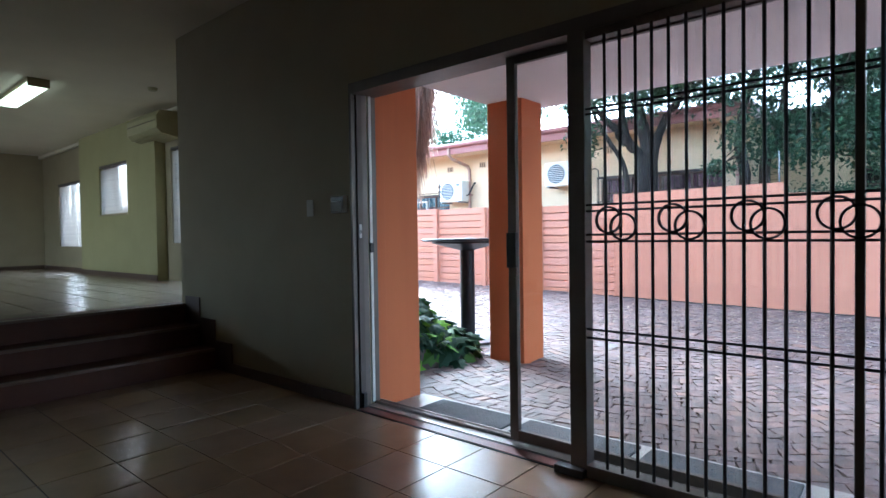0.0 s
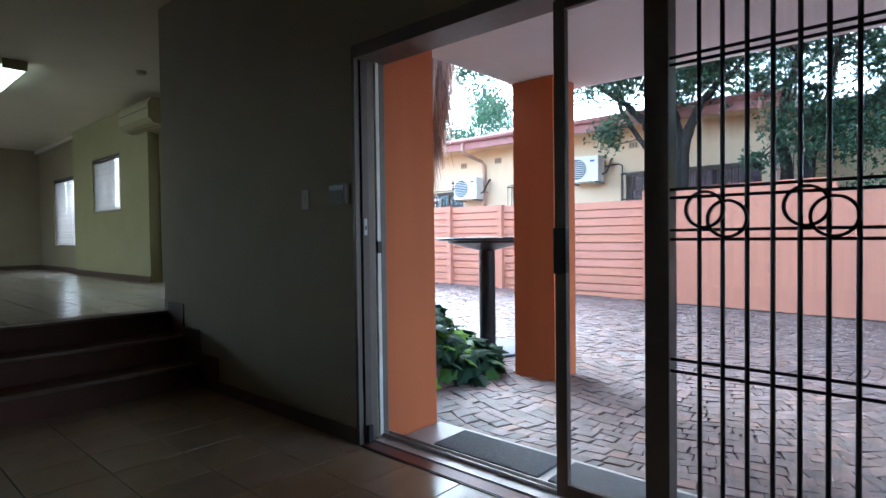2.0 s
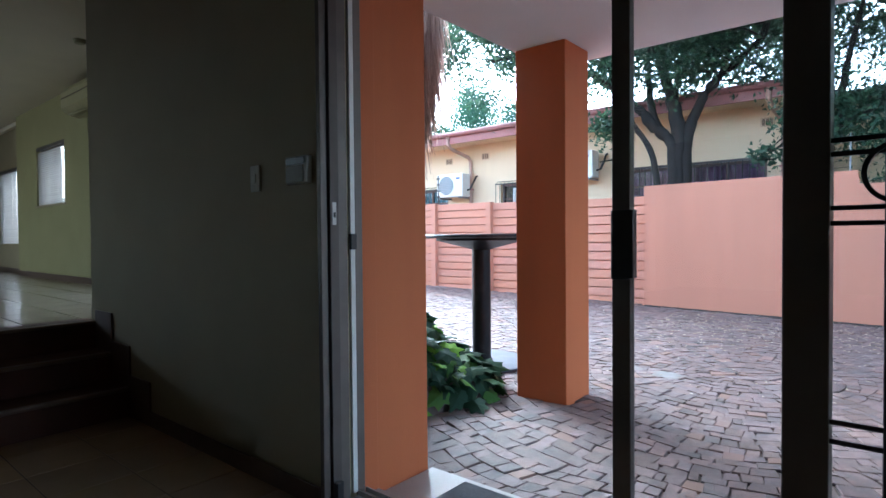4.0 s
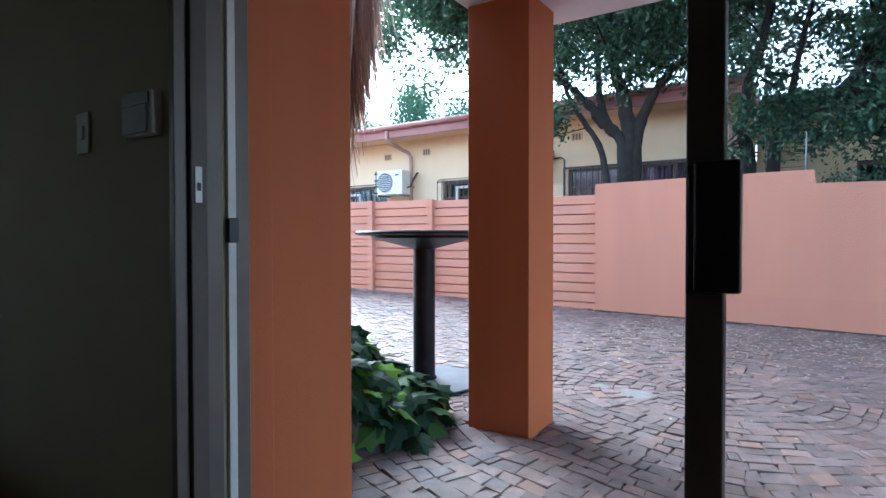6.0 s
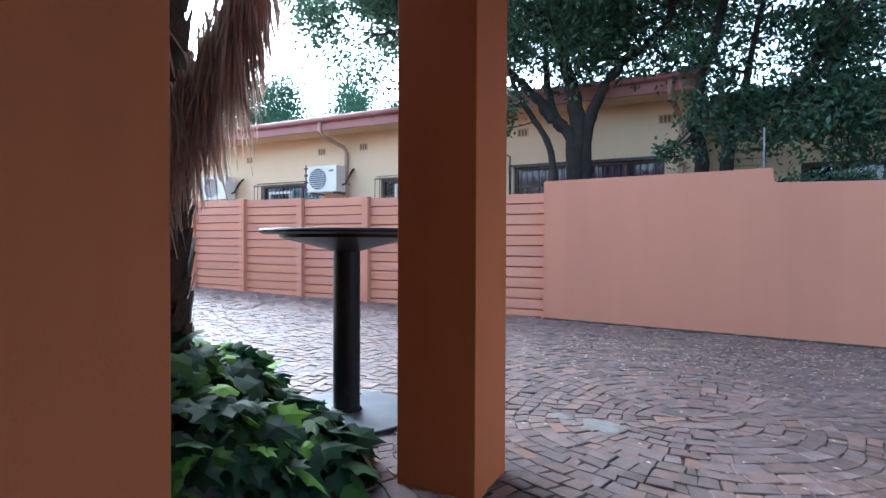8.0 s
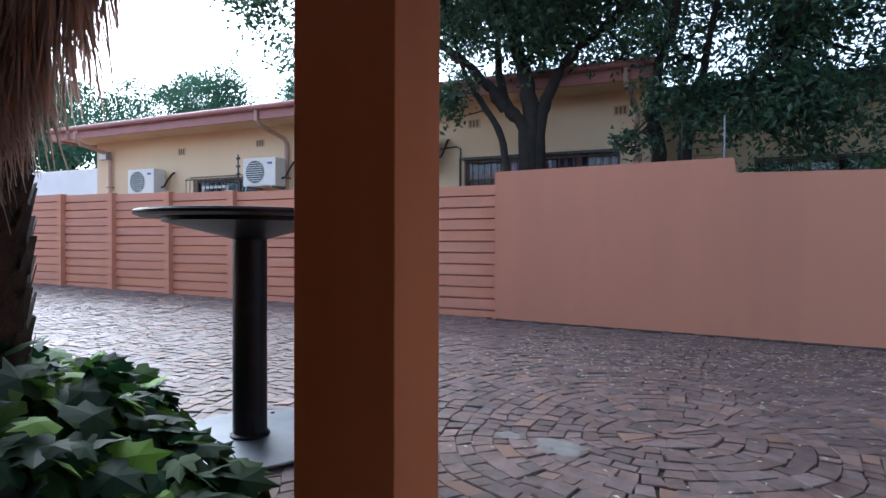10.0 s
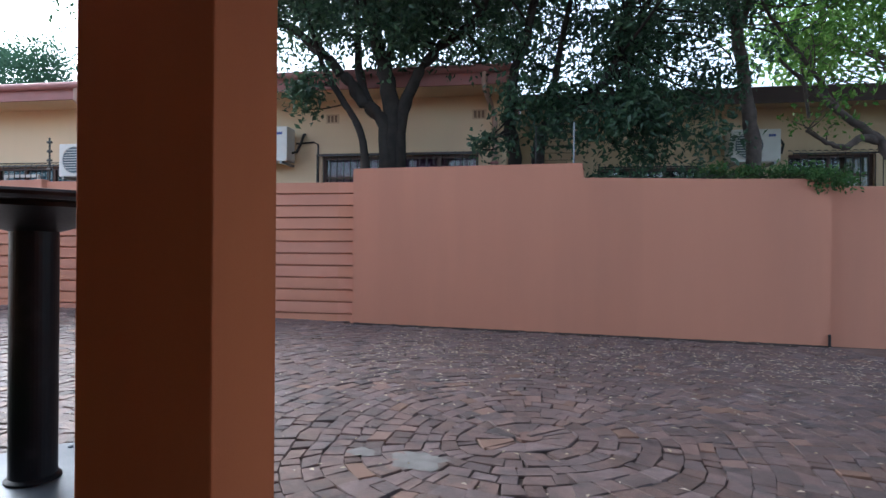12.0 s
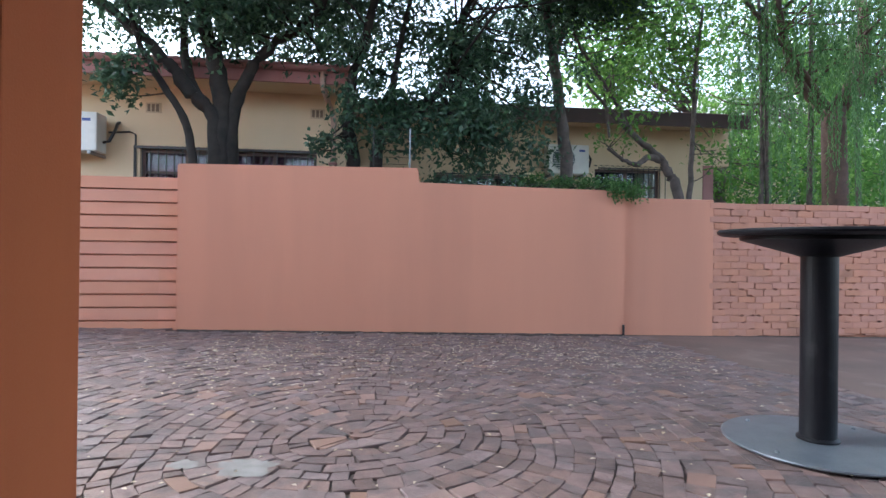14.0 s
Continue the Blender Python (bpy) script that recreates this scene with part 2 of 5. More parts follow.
# Near black: the shade of unlit rooms is put into this colour.
M_UNLIT_ROOM = material("unlit_room_shade", (0.03, 0.03, 0.035), 0.9, scale=3)
M_STEEL = material("galvanised_steel", (0.30, 0.31, 0.33), 0.45, (0.22, 0.23, 0.25), 9, 0.6, 140, 0.05, metal=0.8)
M_LITTER = material("dry_petals", (0.62, 0.55, 0.44), 0.9, (0.45, 0.36, 0.25), 9, 0.8, 100, 0.1, per_piece=0.2)
L_DARK = leaf_material("leaf_dark", (0.036, 0.078, 0.046), (0.10, 0.175, 0.085), 0.34, 0.42, 0.35)
L_FAR = leaf_material("leaf_far", (0.055, 0.125, 0.075), (0.10, 0.19, 0.11), 0.6, 0.3)
L_LIGHT = leaf_material("leaf_light", (0.10, 0.21, 0.045), (0.22, 0.36, 0.085), 0.5, 0.55)
L_MID = leaf_material("leaf_mid", (0.06, 0.13, 0.042), (0.14, 0.25, 0.075), 0.5, 0.5)
L_STRAND = leaf_material("leaf_strand", (0.10, 0.20, 0.075), (0.20, 0.33, 0.12), 0.5, 0.5)
M_BARK_R = material("reddish_bark", (0.12, 0.07, 0.055), 0.95, (0.07, 0.042, 0.035), 9, 0.9, 60, 0.9)
M_FROND_RIB = material("dry_frond_rib", (0.22, 0.15, 0.11), 0.9, (0.15, 0.10, 0.075), 20, 0.7)
M_FROND = leaf_material("dead_palm_frond", (0.34, 0.235, 0.19), (0.56, 0.42, 0.35), 0.8, 0.45, 0.15)
L_IVY = leaf_material("leaf_ivy", (0.013, 0.038, 0.018), (0.15, 0.29, 0.03), 0.66, 0.18, 1.0)

# ---- builders ----


def mesh_of(name, verts, faces, mat, smooth=False):
    me = bpy.data.meshes.new(name)
    me.from_pydata(verts, [], faces)
    me.materials.append(mat)
    if smooth:
        me.shade_smooth()
    return me


def part(name, bm, mat, parent=None, label="", smooth=False):
    """Links a bmesh (or a mesh) as one object under a thing or a part."""
    if isinstance(bm, bmesh.types.BMesh):
        me = bpy.data.meshes.new(name)
        bm.to_mesh(me)
        bm.free()
        me.materials.append(mat)
        if smooth:
            me.shade_smooth()
    else:
        me = bm
    ob = new(name, me)
    if parent is not None:
        ob.parent = parent
    if label:
        ob["label"] = label
    return ob


def thing(name, label, category, group="", kind="", m=None):
    ob = new(name)
    if m is not None:
        ob.matrix_world = m
    return tagged(ob, label, category, group, kind)


def structure(name, bm, mat, label="", smooth=False):
    return tagged(part(name, bm, mat, None, "", smooth), label or name.replace("_", " "), "structure", "", "structure")


def add_box(bm, x0, x1, y0, y1, z0, z1, bevel=0.0):
    vs = [bm.verts.new((x, y, z)) for x in (x0, x1) for y in (y0, y1) for z in (z0, z1)]
    fs = [bm.faces.new([vs[i] for i in f]) for f in ((0, 1, 3, 2), (4, 6, 7, 5), (0, 4, 5, 1), (2, 3, 7, 6), (0, 2, 6, 4), (1, 5, 7, 3))]
    if bevel:
        es = {e for f in fs for e in f.edges}
        bmesh.ops.bevel(bm, geom=list(es), offset=bevel, segments=2, affect="EDGES", profile=0.6)
    return bm


def box(x0, x1, y0, y1, z0, z1, bevel=0.0):
    return add_box(bmesh.new(), x0, x1, y0, y1, z0, z1, bevel)


def add_tube(bm, pts, radii, sides=8, cap=True):
    pts = [Vector(p) for p in pts]
    rings = []
    for i, p in enumerate(pts):
        d = (pts[min(i + 1, len(pts) - 1)] - pts[max(i - 1, 0)]).normalized()
        u = d.orthogonal() if abs(d.z) > 0.9 else d.cross(Vector((0, 0, 1)))
        u = Vector((1, 0, 0)) - d * d.x if abs(d.z) > 0.7 else u
        u.normalize()
        v = d.cross(u)
        r = radii[i] if hasattr(radii, "__len__") else radii
        rings.append([bm.verts.new(p + (u * math.cos(a) + v * math.sin(a)) * r) for a in (2 * math.pi * k / sides for k in range(sides))])
    for a, b in zip(rings, rings[1:]):
        for k in range(sides):
            bm.faces.new((a[k], a[(k + 1) % sides], b[(k + 1) % sides], b[k]))
    if cap:
        bm.faces.new(rings[0][::-1])
        bm.faces.new(rings[-1])
    return bm


def tube(pts, radii, sides=8):
    return add_tube(bmesh.new(), pts, radii, sides)


def lathe(profile, sides=40, closed=False):
    bm = bmesh.new()
    rings = []
    for r, z in profile:
        rings.append([bm.verts.new((r * math.cos(2 * math.pi * k / sides), r * math.sin(2 * math.pi * k / sides), z)) for k in range(sides)])
    for a, b in zip(rings, rings[1:]):
        for k in range(sides):
            bm.faces.new((a[k], a[(k + 1) % sides], b[(k + 1) % sides], b[k]))
    bm.faces.new(rings[0][::-1])
    bm.faces.new(rings[-1])
    return bm


def pierced(u0, u1, z0, z1, openings, along, w0, w1):
    """A wall from u0 to u1 along x or y, between w0 and w1 across, with rectangular openings (u0, u1, z0, z1) right through it."""
    us = sorted({u0, u1, *[v for o in openings for v in o[:2]]})
    zs = sorted({z0, z1, *[v for o in openings for v in o[2:]]})
    bm = bmesh.new()
    grid = {}

    def solid(i, j):
        if not (0 <= i < len(us) - 1 and 0 <= j < len(zs) - 1):
            return False
        cu, cz = (us[i] + us[i + 1]) / 2, (zs[j] + zs[j + 1]) / 2
        return not any(o[0] < cu < o[1] and o[2] < cz < o[3] for o in openings)

    def v(i, j, w):
        key = (i, j, w)
        if key not in grid:
            grid[key] = bm.verts.new((us[i], w, zs[j]) if along == "x" else (w, us[i], zs[j]))
        return grid[key]

    for i in range(len(us) - 1):
        for j in range(len(zs) - 1):
            if not solid(i, j):
                continue
            bm.faces.new((v(i, j, w0), v(i + 1, j, w0), v(i + 1, j + 1, w0), v(i, j + 1, w0)))
            bm.faces.new((v(i, j, w1), v(i, j + 1, w1), v(i + 1, j + 1, w1), v(i + 1, j, w1)))
            if not solid(i - 1, j):
                bm.faces.new((v(i, j, w0), v(i, j + 1, w0), v(i, j + 1, w1), v(i, j, w1)))
            if not solid(i + 1, j):
                bm.faces.new((v(i + 1, j, w0), v(i + 1, j, w1), v(i + 1, j + 1, w1), v(i + 1, j + 1, w0)))
            if not solid(i, j - 1):
                bm.faces.new((v(i, j, w0), v(i, j, w1), v(i + 1, j, w1), v(i + 1, j, w0)))
            if not solid(i, j + 1):
                bm.faces.new((v(i, j + 1, w0), v(i + 1, j + 1, w0), v(i + 1, j + 1, w1), v(i, j + 1, w1)))
    bmesh.ops.recalc_face_normals(bm, faces=bm.faces)
    return bm


def ground_z(x, y):
    """Height of the yard: level by the house, rising gently towards the far left."""
    k = min(max((y - 4.7) / 4.7, 0), 1.2)
    xx = min(max(x, -16), 6)
    return -0.095 + 0.094 * k - 0.018 * (xx + 3.05) * min(k, 1)


# ---- structure: the lower room ----
CEIL = 3.03
UP = 0.54
NOSE = -5.25
WEND = -5.34
DX0, DX1, DY0, DY1 = -2.83, 0.98, 2.40, 2.61
structure("wall_north", pierced(WEND, 1.8, -0.3, CEIL + 0.1, [(DX0, DX1, -0.3, 2.125)], "x", DY0, DY1), M_WALL_IN, "dark cream plastered wall round the sliding door")
structure("wall_east", box(1.6, 1.8, -8.2, DY0, -0.1, CEIL + 0.1), M_WALL_IN, "plain cream plastered wall")
structure("wall_south", box(NOSE - 0.2, 1.8, -8.4, -8.2, -0.1, CEIL + 0.1), M_WALL_IN, "plain cream plastered wall")
structure("ceiling", box(-15.0, 1.8, -8.4, 3.9, CEIL, CEIL + 0.15), M_CEIL, "off-white painted ceiling")
structure("floor", box(-4.7, 1.8, -8.4, DY0 + 0.2, -0.2, -0.004), M_GROUT, "floor of square beige glazed tiles with dark joints")

# ---- structure: the raised hall ----
GREEN_Y = 3.50
WA = (-10.86, -9.63, 1.59, 2.43)
WB = (-13.74, -12.37, 1.03, 2.33)
WC = (-8.39, -7.3, 1.09, 2.50)
structure("wall_hall_north", pierced(-15.0, NOSE, -0.1, CEIL + 0.1, [WB, WC, (-10.95, -9.5, 1.5, 2.55)], "x", 3.65, 3.85), M_WALL_IN, "cream plastered wall with tall windows")
structure("wall_hall_pilaster", pierced(-11.87, -8.56, UP, CEIL, [WA], "x", GREEN_Y, 3.65), M_WALL_LAMP_GREEN, "plaster wall panel standing proud with green lamp tint in its colour")
structure("wall_hall_return", box(WEND, WEND + 0.2, DY1, 3.85, -0.1, CEIL + 0.1), M_WALL_IN, "plain cream return wall")
structure("wall_hall_west", box(-15.0, -14.8, -3.4, 3.65, -0.1, CEIL + 0.1), M_WALL_IN, "plain grey-cream end wall")
structure("wall_hall_side", box(NOSE - 0.2, NOSE, -8.4, -3.2, -0.1, CEIL + 0.1), M_WALL_IN, "plain cream wall")
structure("wall_hall_south", pierced(-14.8, NOSE - 0.2, -0.1, CEIL + 0.1, [(-12.4, -8.6, 1.2, 2.6)], "x", -3.4, -3.2), M_WALL_IN, "plain cream wall")
structure("trim", box(-14.8, NOSE, 3.57, 3.646, CEIL - 0.07, CEIL - 0.002, 0.02), M_CEIL, "plaster cornice")


def tile_floor_material():
    m = material("hall_floor_tile", (0.42, 0.36, 0.29), 0.22, (0.36, 0.30, 0.24), 4, 0.7, 60, 0.02)
    n, l = m.node_tree.nodes, m.node_tree.links
    b = n["Principled BSDF"]
    old = b.inputs["Base Color"].links[0].from_socket
    br = n.new("ShaderNodeTexBrick")
    br.offset = 0.0
    br.inputs["Scale"].default_value = 1.0
    br.inputs["Brick Width"].default_value = br.inputs["Row Height"].default_value = 0.339
    br.inputs["Mortar Size"].default_value = 0.006
    br.inputs["Color1"].default_value = br.inputs["Color2"].default_value = (1, 1, 1, 1)
    br.inputs["Mortar"].default_value = (0.35, 0.32, 0.3, 1)
    geo = n.new("ShaderNodeNewGeometry")
    l.new(geo.outputs["Position"], br.inputs["Vector"])
    mul = n.new("ShaderNodeMix")
    mul.data_type, mul.blend_type = "RGBA", "MULTIPLY"
    mul.inputs["Factor"].default_value = 1.0
    l.new(old, mul.inputs["A"])
    l.new(br.outputs["Color"], mul.inputs["B"])
    l.new(mul.outputs["Result"], b.inputs["Base Color"])
    return m


structure("floor_hall", box(-15.0, NOSE - 0.03, -3.4, 3.66, UP - 0.2, UP), tile_floor_material(), "raised hall floor of glossy beige tiles")

# steps between the two levels
steps = thing("steps", "three dark brown tiled steps with worn paler nosings", "steps", "", "structure")
for k, (x, z) in enumerate(((NOSE, UP), (-4.975, 0.36), (-4.70, 0.18))):
    part("step", box(NOSE - 0.05 if k else NOSE - 0.1, x - 0.012, -3.2, DY0, -0.1, z - 0.018), M_STEP, steps)
    part("nosing", box(x - 0.05, x, -3.2, DY0 - 0.002, z - 0.02, z + (0.003 if k else 0.0015), 0.006), M_NOSE, steps, "worn paler nosing strip")
    part("tread", box((NOSE if k else x - 0.05) , x - 0.052, -3.2, DY0 - 0.002, z - 0.018, z + 0.001) if k else box(x - 0.2, x - 0.052, -3.2, DY0 - 0.002, z - 0.018, z + 0.001), M_STEP, steps)

# baseboards
structure("baseboard", box(-4.70, DX0 - 0.022, DY0 - 0.012, DY0 - 0.001, 0.0, 0.085, 0.003), M_SKIRT, "brown tile baseboard")
bmx = bmesh.new()
for x0, x1, z in ((-5.25, -4.975, 0.54), (-4.975, -4.70, 0.36), (-4.70, -4.42, 0.18)):
    add_box(bmx, x0, x1, DY0 - 0.013, DY0 - 0.0015, z - 0.2, z + 0.075, 0.003)
structure("baseboard_stair", bmx, M_SKIRT, "brown stepped tile baseboard beside the steps")
structure("baseboard_corner", box(WEND - 0.012, WEND - 0.001, DY0, 3.64, UP, UP + 0.08), M_SKIRT, "brown tile baseboard")
structure("baseboard_hall", box(-11.87, -8.56, GREEN_Y - 0.012, GREEN_Y - 0.001, UP, UP + 0.08), M_SKIRT, "brown tile baseboard")
structure("baseboard_hall_far", box(-14.8, -11.9, 3.638, 3.649, UP, UP + 0.08), M_SKIRT, "brown tile baseboard")
structure("baseboard_west", box(-14.799, -14.788, -3.2, 3.63, UP, UP + 0.08), M_SKIRT, "brown tile baseboard")


# hall windows with blinds
def hall_window(name, o, y, blind, label):
    w = thing(name, label, "window", "", "structure")
    x0, x1, z0, z1 = o
    f = 0.045
    for a in ((x0, x0 + f, z0, z1), (x1 - f, x1, z0, z1), (x0 + f, x1 - f, z0, z0 + f), (x0 + f, x1 - f, z1 - f, z1), ((x0 + x1) / 2 - 0.02, (x0 + x1) / 2 + 0.02, z0 + f, z1 - f)):
        part("window_frame", box(a[0], a[1], y + 0.06, y + 0.10, a[2], a[3], 0.004), M_ALU, w)
    p = part("pane", box(x0 + f, x1 - f, y + 0.078, y + 0.083, z0 + f, z1 - f), M_GLASS, w)
    p.visible_shadow = False
    for k in range(1, 6):
        xb = x0 + (x1 - x0) * k / 6
        part("burglar_bar", tube([(xb, y + 0.13, z0), (xb, y + 0.13, z1)], 0.007, 6), M_IRON, w)
    part("window_sill", box(x0 - 0.02, x1 + 0.02, y - 0.02, y + 0.06, z0 - 0.03, z0, 0.004), M_WALL_IN, w)
    if blind:
        b = thing("window_blind", "lowered pale horizontal slat blind, slightly open", "blind", "hall blinds")
        part("head_rail", box(x0 + 0.01, x1 - 0.01, y + 0.0, y + 0.04, z1 - 0.04, z1 - 0.002), M_ALU, b)
        n = int((z1 - z0 - 0.06) / 0.0292)
        sl = mesh_of("slat", [(x0 + 0.015, -0.006, -0.014), (x1 - 0.015, -0.006, -0.014), (x1 - 0.015, -0.001, 0.002), (x0 + 0.015, -0.001, 0.002), (x1 - 0.015, 0.007, 0.016), (x0 + 0.015, 0.007, 0.016)],
                     [(0, 1, 2, 3), (3, 2, 4, 5)], M_BLIND)
        for k in range(n):
            s = part("slat", sl, None, b)
            s.location = (0, y + 0.02, z0 + 0.02 + k * 0.0292)
        for xc in (x0 + 0.2, x1 - 0.2):
            part("cord", tube([(xc, y + 0.005, z0 + 0.01), (xc, y + 0.005, z1 - 0.03)], 0.002, 4), M_BLIND, b)
    return w


hall_window("window_1", WA, GREEN_Y, True, "small hall window behind a pale slat blind")
hall_window("window_2", WB, 3.65, True, "tall hall window with a lowered slat blind")
hall_window("window_3", WC, 3.65, True, "tall hall window with a lowered slat blind")

# wall-mounted air conditioner of the hall
ac_in = thing("air_conditioner", "aged cream wall-mounted air conditioner under the ceiling", "air conditioner", m=pose(-8.50, 3.65, 2.60))
bm = bmesh.new()
prof = [(0, 0), (-0.02, -0.02), (-0.29, 0.03), (-0.35, 0.09), (-0.35, 0.27), (-0.30, 0.345), (0, 0.355)]
va = [bm.verts.new((-0.52, y - 0.002, z)) for y, z in prof]
vb = [bm.verts.new((0.52, y - 0.002, z)) for y, z in prof]
bm.faces.new(va)
bm.faces.new(vb[::-1])
for i in range(len(prof)):
    j = (i + 1) % len(prof)
    bm.faces.new((va[j], va[i], vb[i], vb[j]))
part("body", bm, M_CREAM, ac_in)
for k in range(3):
    part("louvre", box(-0.47, 0.47, -0.28 + k * 0.06, -0.25 + k * 0.06, 0.012 - 0.006 * k, 0.022 - 0.006 * k), M_CREAM, ac_in)
part("intake_grille", box(-0.49, 0.49, -0.357, -0.353, 0.20, 0.21), M_SKIRT, ac_in)
part("drain_stub", tube([(-0.5, -0.1, 0.0), (-0.5, -0.1, -0.08)], 0.02), M_CREAM, ac_in)


def ceiling_light(x, y):
    t = thing("ceiling_light", "lit fluorescent ceiling light in a shallow box", "light", "hall lights", m=pose(x, y, CEIL))
    bm = bmesh.new()
    add_box(bm, -0.73, 0.73, -0.11, 0.11, -0.05, -0.001)
    part("body", bm, M_CREAM, t)
    part("diffuser", box(-0.715, 0.715, -0.10, 0.10, -0.095, -0.051, 0.008), M_LAMP, t, "glowing greenish-white diffuser")
    for s in (-1, 1):
        part("end_cap", box(s * 0.722 - 0.012, s * 0.722 + 0.012, -0.108, 0.108, -0.10, -0.051), M_CREAM, t)
    return t


ceiling_light(-8.47, 1.90)
ceiling_light(-11.4, 1.6)
sd = thing("smoke_detector", "small round white ceiling detector", "detector", m=pose(-7.25, 2.96, CEIL))
part("body", lathe([(0.045, -0.035), (0.055, -0.02), (0.06, 0.0)], 20), M_CREAM, sd)

# switch and keypad on the door wall
sw = thing("light_switch", "small cream light switch on the wall", "switch", m=pose(-3.29, DY0, 1.35))
part("plate", box(-0.035, 0.035, -0.009, -0.001, -0.058, 0.058, 0.003), M_PLATE, sw)
part("rocker", box(-0.012, 0.012, -0.014, -0.009, -0.02, 0.02, 0.002), M_PLATE, sw)
kp = thing("alarm_keypad", "white alarm keypad with a dark display beside the door", "keypad", m=pose(-2.955, DY0, 1.36))
part("body", box(-0.07, 0.07, -0.028, -0.001, -0.055, 0.055, 0.006), M_WHITE, kp)
part("display", box(-0.068, 0.055, -0.031, -0.0275, 0.022, 0.050), M_BLACK, kp)
part("flap", box(-0.066, 0.050, -0.034, -0.0285, -0.05, 0.018, 0.003), M_FLAP, kp)

# ---- sliding door ----
door = thing("door_1", "open bronze aluminium sliding door with fixed glass side", "sliding door", "", "structure")
part("jamb", box(DX0 - 0.02, DX0 + 0.004, 2.392, 2.425, 0.0, 2.14, 0.003), M_ALU, door)
part("jamb", box(DX0 - 0.02, DX0 + 0.018, 2.427, 2.472, 0.0, 2.10, 0.003), M_ALU_D, door)
part("jamb", box(DX0 - 0.02, DX0 + 0.010, 2.474, 2.520, 0.0, 2.10, 0.003), M_ALU, door)
part("seal", box(DX0 - 0.02, DX0 + 0.012, 2.536, 2.560, 0.02, 2.09, 0.002), M_WHITE, door, "pale brush seal strip")
part("jamb", box(DX0 - 0.02, DX0 + 0.006, 2.562, 2.606, 0.0, 2.10, 0.003), M_ALU, door)
part("strike_plate", box(DX0 + 0.0175, DX0 + 0.021, 2.436, 2.456, 1.135, 1.225, 0.002), M_ALU_L, door)
part("keyhole", box(DX0 + 0.0205, DX0 + 0.0225, 2.441, 2.451, 1.165, 1.185), M_BLACK, door)
part("catch", box(DX0 + 0.005, DX0 + 0.022, 2.532, 2.562, 1.035, 1.10, 0.003), M_BLACK, door)
part("header", box(DX0 - 0.02, DX1, 2.392, 2.470, 2.075, 2.145, 0.004), M_ALU, door)
part("header", box(DX0, DX1, 2.472, 2.606, 2.085, 2.118, 0.004), M_ALU, door)
part("jamb", box(DX1 - 0.075, DX1, 2.392, 2.606, 0.0, 2.07, 0.004), M_ALU, door)
part("track", box(DX0 + 0.02, DX1 - 0.076, 2.482, 2.606, -0.012, 0.010), M_ALU_L, door)
for yy in (2.552, 2.594):
    part("rail", box(DX0 + 0.02, DX1 - 0.076, yy, yy + 0.008, 0.010, 0.030, 0.002), M_ALU_L, door)
part("groove", box(DX0 + 0.02, DX1 - 0.076, 2.384, 2.392, -0.012, 0.004), M_BLACK, door)
part("groove", box(DX0 + 0.02, DX1 - 0.076, 2.470, 2.481, -0.012, 0.004), M_BLACK, door)
part("stop_block", box(DX0 + 0.005, DX0 + 0.04, 2.43, 2.462, 0.008, 0.105, 0.004), M_BLACK, door)
# the sliding leaf, pushed behind the fixed side
leaf = part("leaf", box(-1.692, -1.640, 2.515, 2.550, 0.03, 2.085, 0.003), M_ALU, door)
part("leaf_stile", box(-0.181, -0.152, 2.515, 2.550, 0.03, 2.085, 0.003), M_ALU, leaf)
part("leaf_rail", box(-1.640, -0.181, 2.517, 2.548, 0.03, 0.085, 0.003), M_ALU, leaf)
part("leaf_rail", box(-1.640, -0.181, 2.517, 2.548, 2.045, 2.085, 0.003), M_ALU, leaf)
pane = part("pane", box(-1.640, -0.181, 2.530, 2.536, 0.085, 2.045), M_GLASS, leaf)
pane.visible_shadow = False
handle = part("door_handle", box(-1.690, -1.640, 2.500, 2.5145, 0.962, 1.152, 0.005), M_BLACK, leaf, "black pull handle with lock box")
part("grip", box(-1.674, -1.615, 2.470, 2.4995, 0.968, 1.152, 0.004), M_BLACK, handle)
# fixed side
fx = part("fixed_frame", box(-1.262, -1.178, 2.385, 2.465, 0.012, 2.075, 0.004), M_ALU, door)
part("foot_block", box(-1.33, -1.18, 2.345, 2.395, 0.0, 0.04, 0.004), M_IRON, fx)
part("stile", box(-0.172, -0.144, 2.40, 2.449, 0.061, 2.034, 0.003), M_ALU, fx)
part("rail", box(-1.178, DX1 - 0.075, 2.38, 2.465, 0.0, 0.060, 0.003), M_ALU, fx)
part("rail", box(-1.178, DX1 - 0.075, 2.40, 2.465, 2.035, 2.075, 0.003), M_ALU, fx)
for x0, x1 in ((-1.178, -0.172), (-0.144, DX1 - 0.075)):
    pn = part("pane", box(x0, x1, 2.45, 2.456, 0.06, 2.035), M_GLASS, fx)
    pn.visible_shadow = False

# burglar gate on the inside of the fixed glass
gate = thing("burglar_gate", "black steel burglar bars with rows of paired rings", "gate")
GY = 2.400
bar_mesh = None
bx = -1.084
k = 0
while bx < DX1 - 0.1:
    if not -0.19 < bx < -0.13:
        if bar_mesh is None:
            b0 = part("bar", tube([(0, 0, 0.055), (0, 0, 2.04)], 0.0075, 8), M_IRON, gate)
            bar_mesh = b0.data
        else:
            b0 = part("bar", bar_mesh, None, gate)
        b0.location = (bx, GY, 0)
    bx += 0.0706
